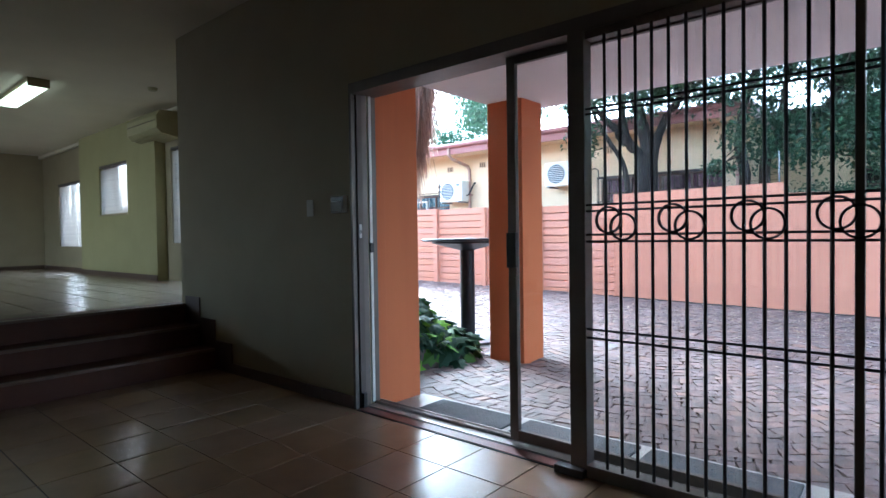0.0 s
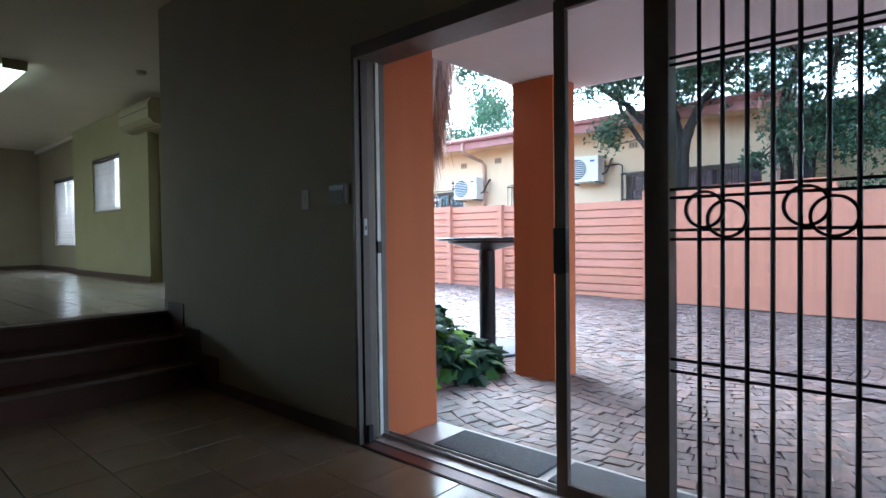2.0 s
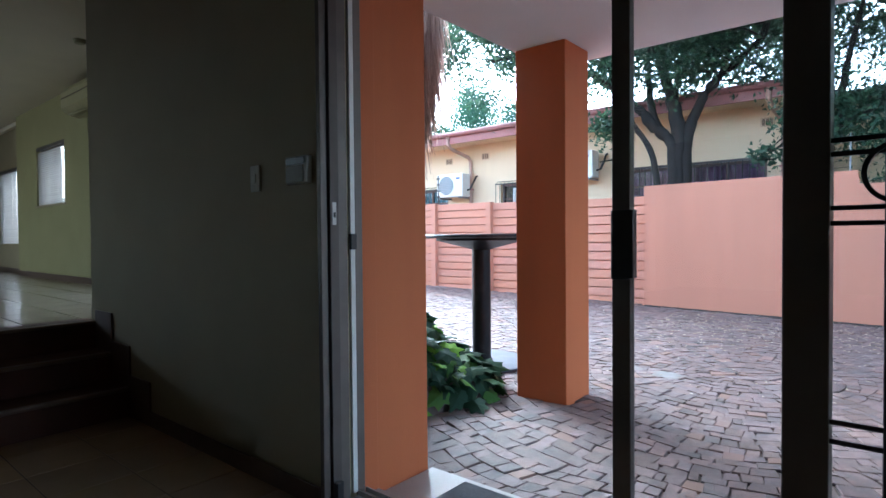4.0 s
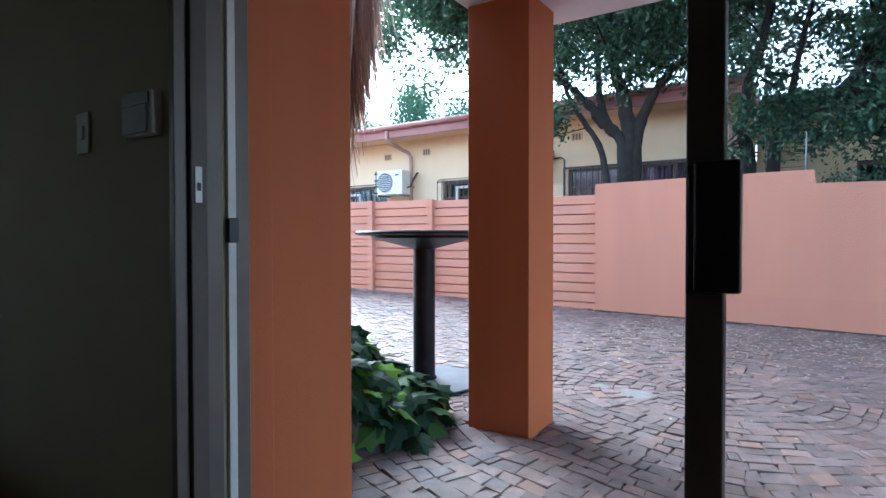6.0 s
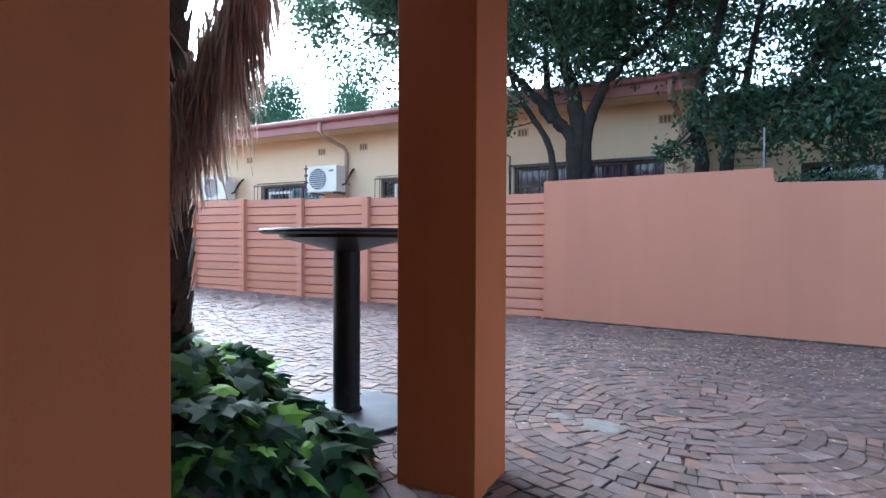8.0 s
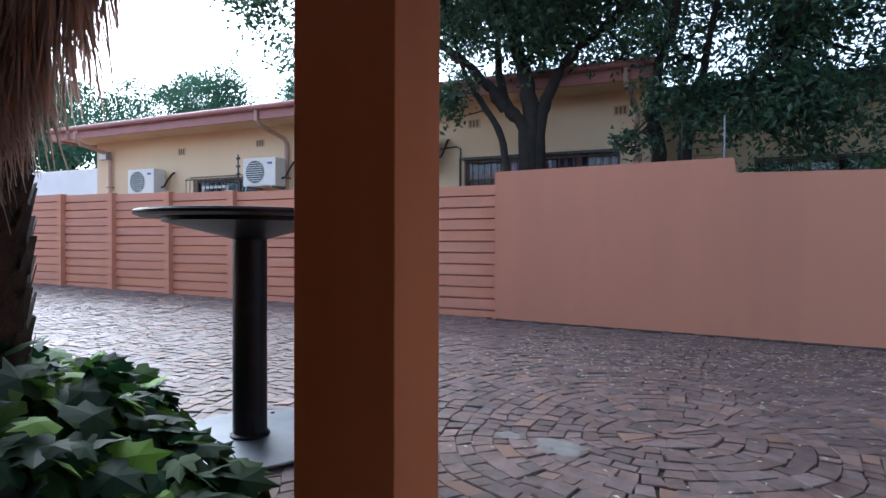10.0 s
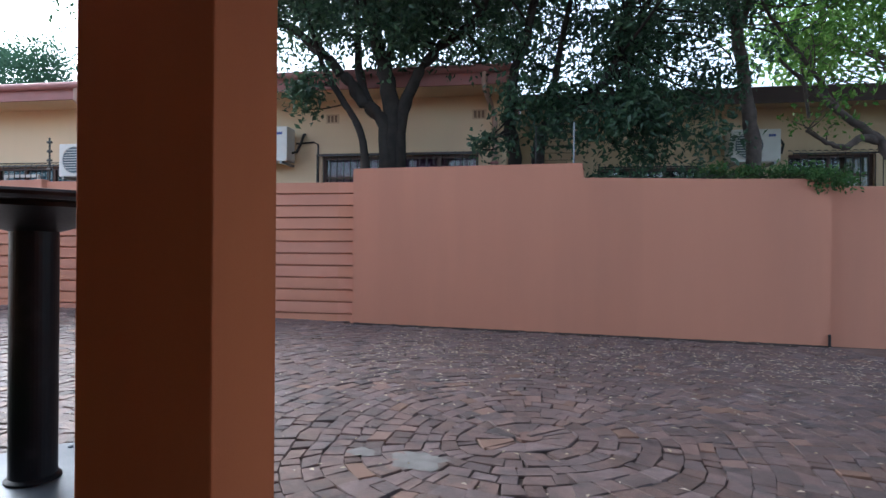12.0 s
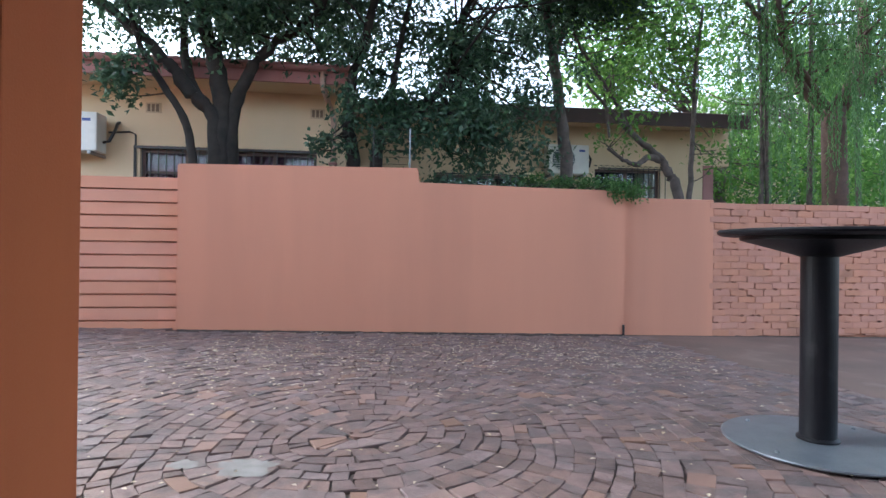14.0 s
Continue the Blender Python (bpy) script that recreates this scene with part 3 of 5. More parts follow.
for z in (0.656, 0.696, 1.104, 1.135, 1.244, 1.272, 1.690, 1.714):
    part("cross_bar", box(-1.178, -0.172, GY - 0.003, GY + 0.003, z - 0.005, z + 0.005), M_IRON, gate)
    part("cross_bar", box(-0.144, DX1 - 0.075, GY - 0.003, GY + 0.003, z - 0.005, z + 0.005), M_IRON, gate)
ring_bm = bmesh.new()
NS = 28
for i in range(NS):
    a = 2 * math.pi * i / NS
    for r, y in ((0.053, -0.008), (0.062, -0.008), (0.062, 0.008), (0.053, 0.008)):
        ring_bm.verts.new((r * math.cos(a), y, r * math.sin(a)))
ring_bm.verts.ensure_lookup_table()
for i in range(NS):
    for c in range(4):
        ring_bm.faces.new([ring_bm.verts[q] for q in (i * 4 + c, i * 4 + (c + 1) % 4, ((i + 1) % NS) * 4 + (c + 1) % 4, ((i + 1) % NS) * 4 + c)])
ring = part("ring", ring_bm, M_IRON, gate)
ring_mesh = ring.data
first = True
px = -1.066
while px < DX1 - 0.2:
    for dx, z in ((0, 1.201), (0.0675, 1.169)):
        r0 = ring if first else part("ring", ring_mesh, None, gate)
        first = False
        r0.location = (px + dx, GY - 0.008, z)
    px += 0.2808

# sill strip inside, sill and mats outside
structure("door_sill", box(DX0 + 0.02, DX1 - 0.08, 2.393, 2.469, -0.01, 0.007, 0.002), M_REDSILL, "worn red-brown strip along the door track")
structure("outer_sill", box(-2.84, 1.2, 2.612, 2.70, -0.3, -0.020, 0.004), M_SILL, "pale tiled outer door sill")
structure("door_step", pierced(-2.84, 1.2, -0.3, -0.045, [], "x", 2.70, 3.06), M_SILL, "pale concrete step outside the door")
for x0, x1 in ((-2.60, -1.93), (-1.87, -1.16), (-1.1, -0.4)):
    mt = thing("door_mat", "flat grey coir mat set in the outer step", "mat", "door mats")
    part("mat", box(x0, x1, 2.735, 3.01, -0.05, -0.030, 0.006), M_MAT, mt)

# ---- porch ----
structure("pier", box(-3.28, -2.85, 2.614, 3.04, -0.3, 2.44, 0.006), M_TERRA, "terracotta painted pier beside the door")
structure("pier_reveal", box(-2.853, -2.842, 2.6145, 2.70, -0.2, 2.43, 0.003), M_TERRA, "terracotta painted reveal")
col = tagged(part("porch_column", box(-3.27, -2.87, 4.52, 4.88, -0.3, 2.44, 0.006), M_TERRA), "square terracotta painted porch column on the paving", "column", "", "structure")
# East of x 0.55 the porch is unseen, added to shade the pier.
structure("porch_ceiling", box(-3.29, 3.05, 2.614, 5.08, 2.44, 2.58, 0.004), M_SOFFIT, "pale painted porch ceiling")
structure("porch_roof", box(-3.35, 3.10, 2.615, 5.16, 2.60, 2.75), M_ROOF, "low porch roof")
structure("wall_upper", box(-15.0, 1.8, 2.42, 2.56, CEIL + 0.155, CEIL + 0.3), M_TERRA, "terracotta outside wall under the roof")
structure("wall_hall_outside", box(-15.0, NOSE + 0.2, 3.86, 3.95, -0.3, 0.9), M_TERRA, "terracotta plinth outside the hall")

# ---- ground ----
xs = [-1500, -300, -60, -25] + [-16 + 1.0 * i for i in range(23)] + [12, 25, 60, 300, 1500]
ys = [-1500, -300, -60, -15, -4, 2.0] + [3 + 0.9 * i for i in range(13)] + [20, 40, 90, 300, 1500]
gv = [(x, y, ground_z(x, y) - 0.016) for y in ys for x in xs]
gf = [(j * len(xs) + i, j * len(xs) + i + 1, (j + 1) * len(xs) + i + 1, (j + 1) * len(xs) + i) for j in range(len(ys) - 1) for i in range(len(xs) - 1)]
tagged(new("ground", mesh_of("ground", gv, gf, M_EARTH, True)), "bare brown earth of the yard", "ground", "", "structure")


def slab_edge(y):
    """Where the setts end and the concrete begins."""
    return 1.05 + max(0, 9.5 - y) * 0.19 + max(0, 6.6 - y) * 0.7


cy = [3.0 + 0.5 * i for i in range(14)]
cv, cf = [], []
for y in cy:
    for k in range(9):
        x = slab_edge(y) - 0.2 + (12.2 - slab_edge(y)) * (k / 8) ** 1.5
        cv.append((x, y, ground_z(x, y) - 0.009))
for j in range(len(cy) - 1):
    for k in range(8):
        cf.append((j * 9 + k, j * 9 + k + 1, (j + 1) * 9 + k + 1, (j + 1) * 9 + k))
tagged(new("pavement", mesh_of("pavement", cv, cf, M_CONC, True)), "stained brown concrete apron", "pavement", "", "structure")

# ---- boundary walls ----
WY = 9.45
bm = bmesh.new()
outline = [(-4.12, -0.3), (0.98, -0.3), (0.98, 1.655), (-1.51, 1.68), (-1.51, 1.855), (-4.12, 1.825)]
fa = [bm.verts.new((x, WY, z)) for x, z in outline]
fb = [bm.verts.new((x, WY + 0.22, z)) for x, z in outline]
bm.faces.new(fa)
bm.faces.new(fb[::-1])
for i in range(len(outline)):
    j = (i + 1) % len(outline)
    bm.faces.new((fa[j], fa[i], fb[i], fb[j]))
bmesh.ops.bevel(bm, geom=list(bm.edges), offset=0.012, segments=2, affect="EDGES")
structure("wall_boundary", bm, M_PINK, "salmon plastered boundary wall with a stepped top")
structure("wall_boundary_low", box(0.99, 2.20, WY + 0.14, WY + 0.36, -0.3, 1.59, 0.012), M_PINK, "lower salmon plastered boundary wall set back")
brick_wall = thing("wall_brick", "salmon painted brick boundary wall with open joints", "wall", "", "structure")
part("mortar", box(2.20, 10.0, WY + 0.190, WY + 0.34, -0.3, 1.555), M_MORTAR, brick_wall)
structure("wall_post", tube([(0.955, WY - 0.02, -0.12), (0.955, WY - 0.02, 0.06)], 0.014), M_IRON, "short dark steel stub at the wall foot")

# precast panel fence
fence = thing("panel_fence", "salmon painted precast concrete panel fence with posts", "fence", "", "structure")
FY = 9.60
SP = 1.347
FX = -5.69
ROW = 0.1435
post_me = part("post", box(-0.06, 0.06, -0.06, 0.06, -0.3, 1.675, 0.01), M_PANEL, fence).data
first_post = fence.children[0]
for i in range(10):
    x = FX - SP * i
    p = first_post if i == 0 else part("post", post_me, None, fence)
    p.location = (x, FY - 0.035, ground_z(x, FY) - 0.02)
pb = bmesh.new()
vs = [pb.verts.new(v) for v in [(0, 0.046, 0), (0, 0.046, 0.014), (0, -0.010, 0.018), (0, -0.006, ROW), (0, 0.05, ROW), (0, 0.05, 0)]]
ve = [pb.verts.new((SP, v.co.y, v.co.z)) for v in vs]
pb.faces.new(vs)
pb.faces.new(ve[::-1])
for i in range(6):
    j = (i + 1) % 6
    pb.faces.new((vs[j], vs[i], ve[i], ve[j]))
bmesh.ops.recalc_face_normals(pb, faces=pb.faces)
panel_first = part("panel", pb, M_PANEL, fence)
panel_me = panel_first.data
fp = True
for i in range(-2, 9):
    x1 = FX - SP * i
    x0 = x1 - SP
    full = 1.0 if i > -2 else 0.165
    zb = ground_z(FX - SP * (max(i, -1) + 0.5), FY) + 0.066
    for r in range(-2, 11):
        p = panel_first if fp else part("panel", panel_me, None, fence)
        fp = False
        p.location = (x0, FY - 0.01, zb + r * ROW)
        p.scale = (full, 1, 1)

# ---- the house behind ----
HY = 11.8
house = thing("house", "single-storey ochre plastered house with a faded red fascia", "house")
W1 = (-11.60, -9.85, 1.30, 2.28)
W2 = (-8.28, -6.95, 1.30, 2.29)
W3 = (-5.42, -2.88, 1.30, 2.37)
part("wall", pierced(-14.65, -2.45, -0.2, 3.30, [W1, W2, W3], "x", HY, HY + 0.25), M_HOUSE, house)
part("wall", box(-2.65, -2.45, HY + 0.25, 14.0, -0.2, 3.30), M_HOUSE, house)
part("wall", box(-14.65, -14.45, HY + 0.25, 17, -0.2, 3.30), M_HOUSE, house)
# Back wall coloured as the unlit room behind the windows.
part("back_wall", box(-14.25, -2.65, 15.0, 15.2, -0.2, 3.30), M_UNLIT_ROOM, house)
roof = part("roof", box(-15.10, -2.30, 11.05, 17.3, 3.42, 3.50), M_ROOF, house)
part("soffit", box(-15.05, -2.34, 11.09, HY + 0.1, 3.27, 3.30), M_HOUSE, roof)
part("fascia", box(-15.10, -2.30, 11.03, 11.07, 3.22, 3.45, 0.004), M_FASCIA, roof, "faded red fascia board")
part("fascia", box(-2.33, -2.29, 11.07, 17.0, 3.22, 3.45, 0.004), M_FASCIA, roof)
part("fascia", box(-15.12, -15.08, 11.07, 17.0, 3.22, 3.45, 0.004), M_FASCIA, roof)
part("gutter", tube([(-15.10, 10.98, 3.43), (-2.30, 10.98, 3.43)], 0.055, 10), M_FASCIA, roof)


def house_window(o, y, curtain, frame_mat, parent, spikes=True):
    x0, x1, z0, z1 = o
    w = part("window", pierced(x0, x1, z0, z1, [(x0 + 0.05, x1 - 0.05, z0 + 0.05, z1 - 0.05)], "x", y + 0.08, y + 0.14), frame_mat, parent)
    n = max(2, round((x1 - x0) / 0.6))
    for k in range(1, n):
        xm = x0 + (x1 - x0) * k / n
        part("mullion", box(xm - 0.025, xm + 0.025, y + 0.085, y + 0.135, z0 + 0.05, z1 - 0.05), frame_mat, w)
    part("transom", box(x0 + 0.05, x1 - 0.05, y + 0.09, y + 0.13, z1 - 0.36, z1 - 0.32), frame_mat, w)
    part("pane", box(x0 + 0.05, x1 - 0.05, y + 0.108, y + 0.112, z0 + 0.05, z1 - 0.05), M_GLASS_H, w)
    if curtain:
        bm = bmesh.new()
        m = 40
        top = [bm.verts.new((x0 + (x1 - x0) * i / m, y + 0.22 + 0.025 * math.sin(i * 1.9), z1)) for i in range(m + 1)]
        bot = [bm.verts.new((v.co.x, v.co.y, z0)) for v in top]
        for i in range(m):
            bm.faces.new((top[i], top[i + 1], bot[i + 1], bot[i]))
        part("curtain", bm, curtain, w)
    nb = round((x1 - x0) / 0.11)
    bar_me = None
    for k in range(nb + 1):
        xb = x0 + (x1 - x0) * k / nb
        if bar_me is None:
            bend = [(0, 0.10, z1 + 0.06), (0, 0.0, z1 + 0.05), (0, -0.11, z1), (0, -0.12, z0)] if spikes else [(0, -0.12, z1 + 0.01), (0, -0.12, z0)]
            b0 = part("bar", tube(bend, 0.008, 5), M_IRON, w)
            bar_me = b0.data
        else:
            b0 = part("bar", bar_me, None, w)
        b0.location = (xb, y - 0.09, 0)
    for z in (z0 + 0.15, (z0 + z1) / 2, z1 - 0.02):
        part("cross_bar", box(x0 - 0.01, x1 + 0.01, y - 0.215, y - 0.207, z - 0.012, z + 0.012), M_IRON, w)
    return w


for o, cloth, x0, x1, z1 in ((W1, M_BLUE, -11.35, -10.65, 2.14), (W2, None, -7.93, -7.28, 2.18)):
    wd = house_window(o, HY, cloth, M_FRAME_D, house)
    part("sash", pierced(x0, x1, 1.45, z1, [(x0 + 0.05, x1 - 0.05, 1.50, z1 - 0.05)], "x", HY - 0.02, HY + 0.02), M_FRAME_W, wd, "white casement sash standing open")
house_window(W3, HY, M_CURTAIN, M_FRAME_D, house, spikes=False)
part("lintel", box(W3[0] - 0.05, W3[1] + 0.05, HY - 0.03, HY + 0.05, W3[3], W3[3] + 0.035), M_FRAME_D, house)
for x, z in ((-11.94, 2.91), (-9.80, 2.95), (-8.70, 2.98), (-2.87, 2.98), (-5.24, 2.97)):
    v = part("vent", box(x - 0.11, x + 0.11, HY - 0.008, HY - 0.001, z - 0.075, z + 0.075), M_VENT, house)
    # Flat strips; the shade inside the slots is put into their colour.
    for k in range(3):
        part("slot", box(x - 0.085 + 0.06 * k, x - 0.045 + 0.06 * k, HY - 0.010, HY - 0.0082, z - 0.055, z + 0.055), M_SLOT_SHADE, v)
for x in (-14.12, -9.10, -2.63):
    dp = part("downpipe", tube([(x - 0.10, 11.00, 3.44), (x - 0.10, 11.01, 3.20), (x - 0.08, 11.10, 3.12), (x - 0.02, HY - 0.12, 2.98), (x, HY - 0.06, 2.88), (x, HY - 0.06, 0.0)], 0.042, 10), M_PIPE, house)
    part("bracket", box(x - 0.06, x + 0.06, HY - 0.11, HY - 0.001, 2.2, 2.23), M_FASCIA, dp)
fl = thing("flood_light", "grey wall flood light under the eave", "lamp", m=pose(-14.2, HY - 0.1, 2.94))
part("body", box(-0.13, 0.13, -0.09, 0.03, -0.10, 0.06, 0.01), M_STEEL, fl)
part("lens", box(-0.11, 0.11, -0.096, -0.0905, -0.09, 0.04), M_WHITE, fl)
part("bracket", box(-0.02, 0.02, 0.03, 0.1, 0.0, 0.10), M_STEEL, fl)


def ac_unit(x, y, z, label="white outdoor air-conditioning unit on a wall bracket"):
    a = thing("outdoor_air_conditioner", label, "air conditioner", "outdoor units", m=pose(x, y, z))
    body = part("casing", box(-0.39, 0.39, -0.44, -0.14, -0.27, 0.27, 0.018), M_WHITE, a)
    bm = bmesh.new()
    for i in range(32):
        t = 2 * math.pi * i / 32
        for r, yy in ((0.215, -0.442), (0.225, -0.452), (0.235, -0.442)):
            bm.verts.new((-0.10 + r * math.cos(t), yy, r * math.sin(t)))
    bm.verts.ensure_lookup_table()
    for i in range(32):
        for c in range(2):
            bm.faces.new([bm.verts[q] for q in (i * 3 + c, i * 3 + c + 1, ((i + 1) % 32) * 3 + c + 1, ((i + 1) % 32) * 3 + c)])
    part("fan_ring", bm, M_WHITE, a)
    # No hollow here: the fan opening's shade is the colour of a flat disc.
    fan = part("fan_well", lathe([(0.214, 0), (0.214, 0.004)], 32), M_FAN, a, "flat disc coloured as the shaded fan opening")
    fan.matrix_local = pose(-0.10, -0.4425, 0, 90)
    for k in range(9):
        h = 0.2 * math.sin(math.acos((k - 4) / 5))
        part("grille_bar", box(-0.10 - h, -0.10 + h, -0.452, -0.447, (k - 4) * 0.042 - 0.005, (k - 4) * 0.042 + 0.005), M_WHITE, a)
    part("badge", box(0.20, 0.31, -0.4425, -0.441, 0.14, 0.18), M_BADGE, a)
    for s in (-0.3, 0.3):
        part("bracket", box(s - 0.02, s + 0.02, -0.46, -0.001, -0.31, -0.27), M_STEEL, a)
    part("pipe", tube([(0.39, -0.25, -0.12), (0.47, -0.25, -0.10), (0.52, -0.20, 0.05), (0.50, -0.05, 0.2), (0.50, -0.001, 0.22)], 0.022, 7), M_BLACK, a)
    return a


M_FAN = material("fan_shadow", (0.10, 0.13, 0.15), 0.6, (0.05, 0.07, 0.08), 20, 0.7)
M_BADGE = material("blue_badge", (0.06, 0.10, 0.3), 0.5, scale=10)
ac_unit(-12.65, HY, 2.25)
ac_unit(-9.45, HY, 2.31)
ac_unit(-6.21, HY, 2.51)
cable = thing("cable", "grey conduit looping down the house wall", "cable")
part("conduit", tube([(-5.85, HY - 0.02, 2.58), (-5.55, HY - 0.02, 2.60), (-5.48, HY - 0.02, 2.56), (-5.47, HY - 0.02, 1.5)], 0.014, 6), M_IRON, cable)
ant = thing("electric_fence_post", "thin black electric fence bracket above the fence", "fence post", m=pose(-8.36, 9.66, 1.70))
part("post", tube([(0, 0, -0.15), (0, 0, 0.62)], 0.012, 6), M_IRON, ant)
for k in range(4):
    part("insulator", tube([(-0.03, 0, 0.2 + k * 0.12), (0.03, 0, 0.2 + k * 0.12)], 0.018, 6), M_BLACK, ant)

# second, set-back house
HY2 = 13.5
house2 = thing("house", "shaded ochre wing of the house, set back under trees", "house")
V1 = (-0.9, 0.85, 1.2, 2.36)
V2 = (2.25, 3.6, 1.2, 2.55)
part("wall", pierced(-2.40, 4.50, -0.2, 3.35, [V1, V2], "x", HY2, HY2 + 0.25), M_HOUSE, house2)
part("beam", box(4.50, 5.06, HY2, HY2 + 0.25, 2.68, 3.35), M_HOUSE, house2)
part("post", box(4.52, 4.74, HY2 + 0.01, HY2 + 0.22, -0.2, 2.68, 0.006), M_FASCIA, house2, "red-brown painted porch post")
part("wall", box(4.30, 4.50, HY2 + 0.25, 18.0, -0.2, 3.35), M_HOUSE, house2)
part("back_wall", box(-2.4, 4.30, 16.0, 16.2, -0.2, 3.35), M_UNLIT_ROOM, house2)
rf = part("roof", box(-2.28, 4.98, 12.75, 18.5, 3.45, 3.52), M_ROOF, house2)
part("fascia", box(-2.28, 4.98, 12.72, 12.75, 3.25, 3.50), M_FASCIA_SHADED, rf, "faded red fascia board with tree shade in its colour")
part("soffit", box(-2.28, 4.98, 12.76, HY2 + 0.1, 3.36, 3.39), M_HOUSE, rf)
house_window(V1, HY2, None, M_FRAME_D, house2)
house_window(V2, HY2, None, M_FRAME_D, house2)
ac_unit(1.57, HY2, 2.64, "white outdoor air-conditioning unit under the trees")
far_house = thing("house", "pale cream gabled roof beyond the garden trees", "house")
part("wall", box(7.7, 18.0, 20.2, 26.0, -0.2, 4.2), M_HOUSE, far_house)
bm = bmesh.new()
ra = [bm.verts.new(v) for v in ((7.3, 19.8, 4.1), (18.4, 19.8, 4.1), (15.4, 23.0, 7.0), (10.6, 23.0, 7.0), (7.3, 26.4, 4.1), (18.4, 26.4, 4.1))]
for f in ((0, 1, 2, 3), (4, 3, 2, 5), (0, 3, 4), (1, 5, 2), (0, 4, 5, 1)):
    bm.faces.new([ra[i] for i in f])
part("roof", bm, M_SILL, far_house)
gw = tagged(part("garden_wall", box(-40, -15.3, 14.6, 14.8, -0.3, 3.25, 0.02), M_SOFFIT), "pale plastered neighbouring wall", "wall", "", "structure")

# fence bracket with wires on the boundary wall
eb = thing("electric_fence_bracket", "grey steel bracket with electric fence wires on the wall", "fence bracket", m=pose(-1.60, 9.6, 1.85))
part("post", tube([(0, 0, -0.1), (0, 0, 0.48)], 0.010, 6), M_STEEL, eb)
part("post", tube([(-0.42, 0, -0.1), (-0.42, 0, 0.44)], 0.006, 6), M_IRON, eb)
for k in range(6):
    part("wire", tube([(-0.44, 0, 0.06 + k * 0.08), (0.02, 0, 0.06 + k * 0.08)], 0.003, 5), M_IRON, eb)


# ---- bar tables ----
def bar_table(x, y, h, r, label):
    g = ground_z(x, y) + 0.009
    t = thing("bar_table", label, "table", "bar tables", m=pose(x, y, g))
    part("base_plate", lathe([(0.455, 0.0), (0.46, 0.008), (0.455, 0.014), (0.10, 0.020), (0.09, 0.022)], 64), M_BASE, t, "dull grey steel base disc")
    part("pole", lathe([(0.086, 0.02), (0.086, h - 0.13)], 40), M_TABLE, t, smooth=False)
    part("collar", lathe([(0.10, 0.021), (0.10, 0.03), (0.087, 0.04)], 40), M_TABLE, t)
    part("cone", lathe([(0.09, h - 0.14), (0.14, h - 0.125), (r * 0.77, h - 0.055), (r * 0.77, h - 0.035)], 56), M_TABLE, t, "tapered plate under the top")
    part("tabletop", lathe([(r - 0.028, h - 0.034), (r - 0.005, h - 0.024), (r, h - 0.012), (r - 0.008, h - 0.002), (r - 0.028, h), (0.001, h)], 72), M_TABLE, t)
    for k in range(4):
        a = k * math.pi / 2 + 0.4
        b = part("bolt", lathe([(0.012, 0.0), (0.012, 0.008), (0.006, 0.012)], 8), M_BASE, t)
        b.location = (0.38 * math.cos(a), 0.38 * math.sin(a), 0.014)
    return t


bar_table(-4.09, 5.21, 1.181, 0.54, "tall black steel bar table beside the ivy")
bar_table(0.33, 5.80, 1.126, 0.49, "tall black steel bar table on the paving")


# ---- plants ----
def leaf_cloud(name, centres, radii, per, size, mat, rng, flat=0.75, droop=0.3, aspect=0.5):
    """Many small folded leaves gathered in clumps."""
    verts, faces = [], []
    for c, r in zip(centres, radii):
        n = int(per * r * r)
        p = rng.normal(0, 0.5, (n, 3)) * np.array((r, r, r * flat)) + np.array(c)
        d = rng.normal(0, 1, (n, 3))
        d[:, 2] -= droop
        d /= np.linalg.norm(d, axis=1)[:, None]
        u = np.cross(d, rng.normal(0, 1, (n, 3)))
        u /= np.linalg.norm(u, axis=1)[:, None] + 1e-9
        s = size * rng.uniform(0.6, 1.3, n)[:, None]
        w = np.cross(d, u) * s * 0.12
        q = np.stack((p, p + d * s * 0.45 + u * s * aspect * 0.5 + w, p + d * s, p + d * s * 0.45 - u * s * aspect * 0.5 + w), 1).reshape(-1, 3)
        b = len(verts)
        verts.extend(map(tuple, q))
        faces.extend((b + 4 * i, b + 4 * i + 1, b + 4 * i + 2, b + 4 * i + 3) for i in range(n))
    return mesh_of(name, verts, faces, mat)


def limb(bm, p, q, r0, r1, rng, bend=0.15, n=6):
    p, q = Vector(p), Vector(q)
    d = q - p
    off = Vector(rng.normal(0, bend, 3)) * d.length * 0.5
    pts = [p + d * t + off * math.sin(math.pi * t) for t in (i / n for i in range(n + 1))]
    add_tube(bm, pts, [r0 + (r1 - r0) * i / n for i in range(n + 1)], 8)
    return pts


def stem(pts, r0, r1, rng, per=5):
    """A smooth, slightly crooked, tapering stem through its bends."""
    ps = [Vector(p) for p in pts]
    ps = [ps[0] * 2 - ps[1]] + ps + [ps[-1] * 2 - ps[-2]]
    out = []
    for i in range(1, len(ps) - 2):
        a, b, c, d = ps[i - 1:i + 3]
        for k in range(per):
            t = k / per
            out.append(0.5 * (2 * b + (c - a) * t + (2 * a - 5 * b + 4 * c - d) * t * t + (3 * b - a - 3 * c + d) * t ** 3))
    out.append(ps[-2])
    n = len(out) - 1
    out = [p + Vector(rng.normal(0, 0.10, 3)) * r0 for p in out]
    bm = bmesh.new()
    add_tube(bm, out, [(r0 + (r1 - r0) * i / n) * rng.uniform(0.94, 1.07) for i in range(n + 1)], 12)
    return bm, out


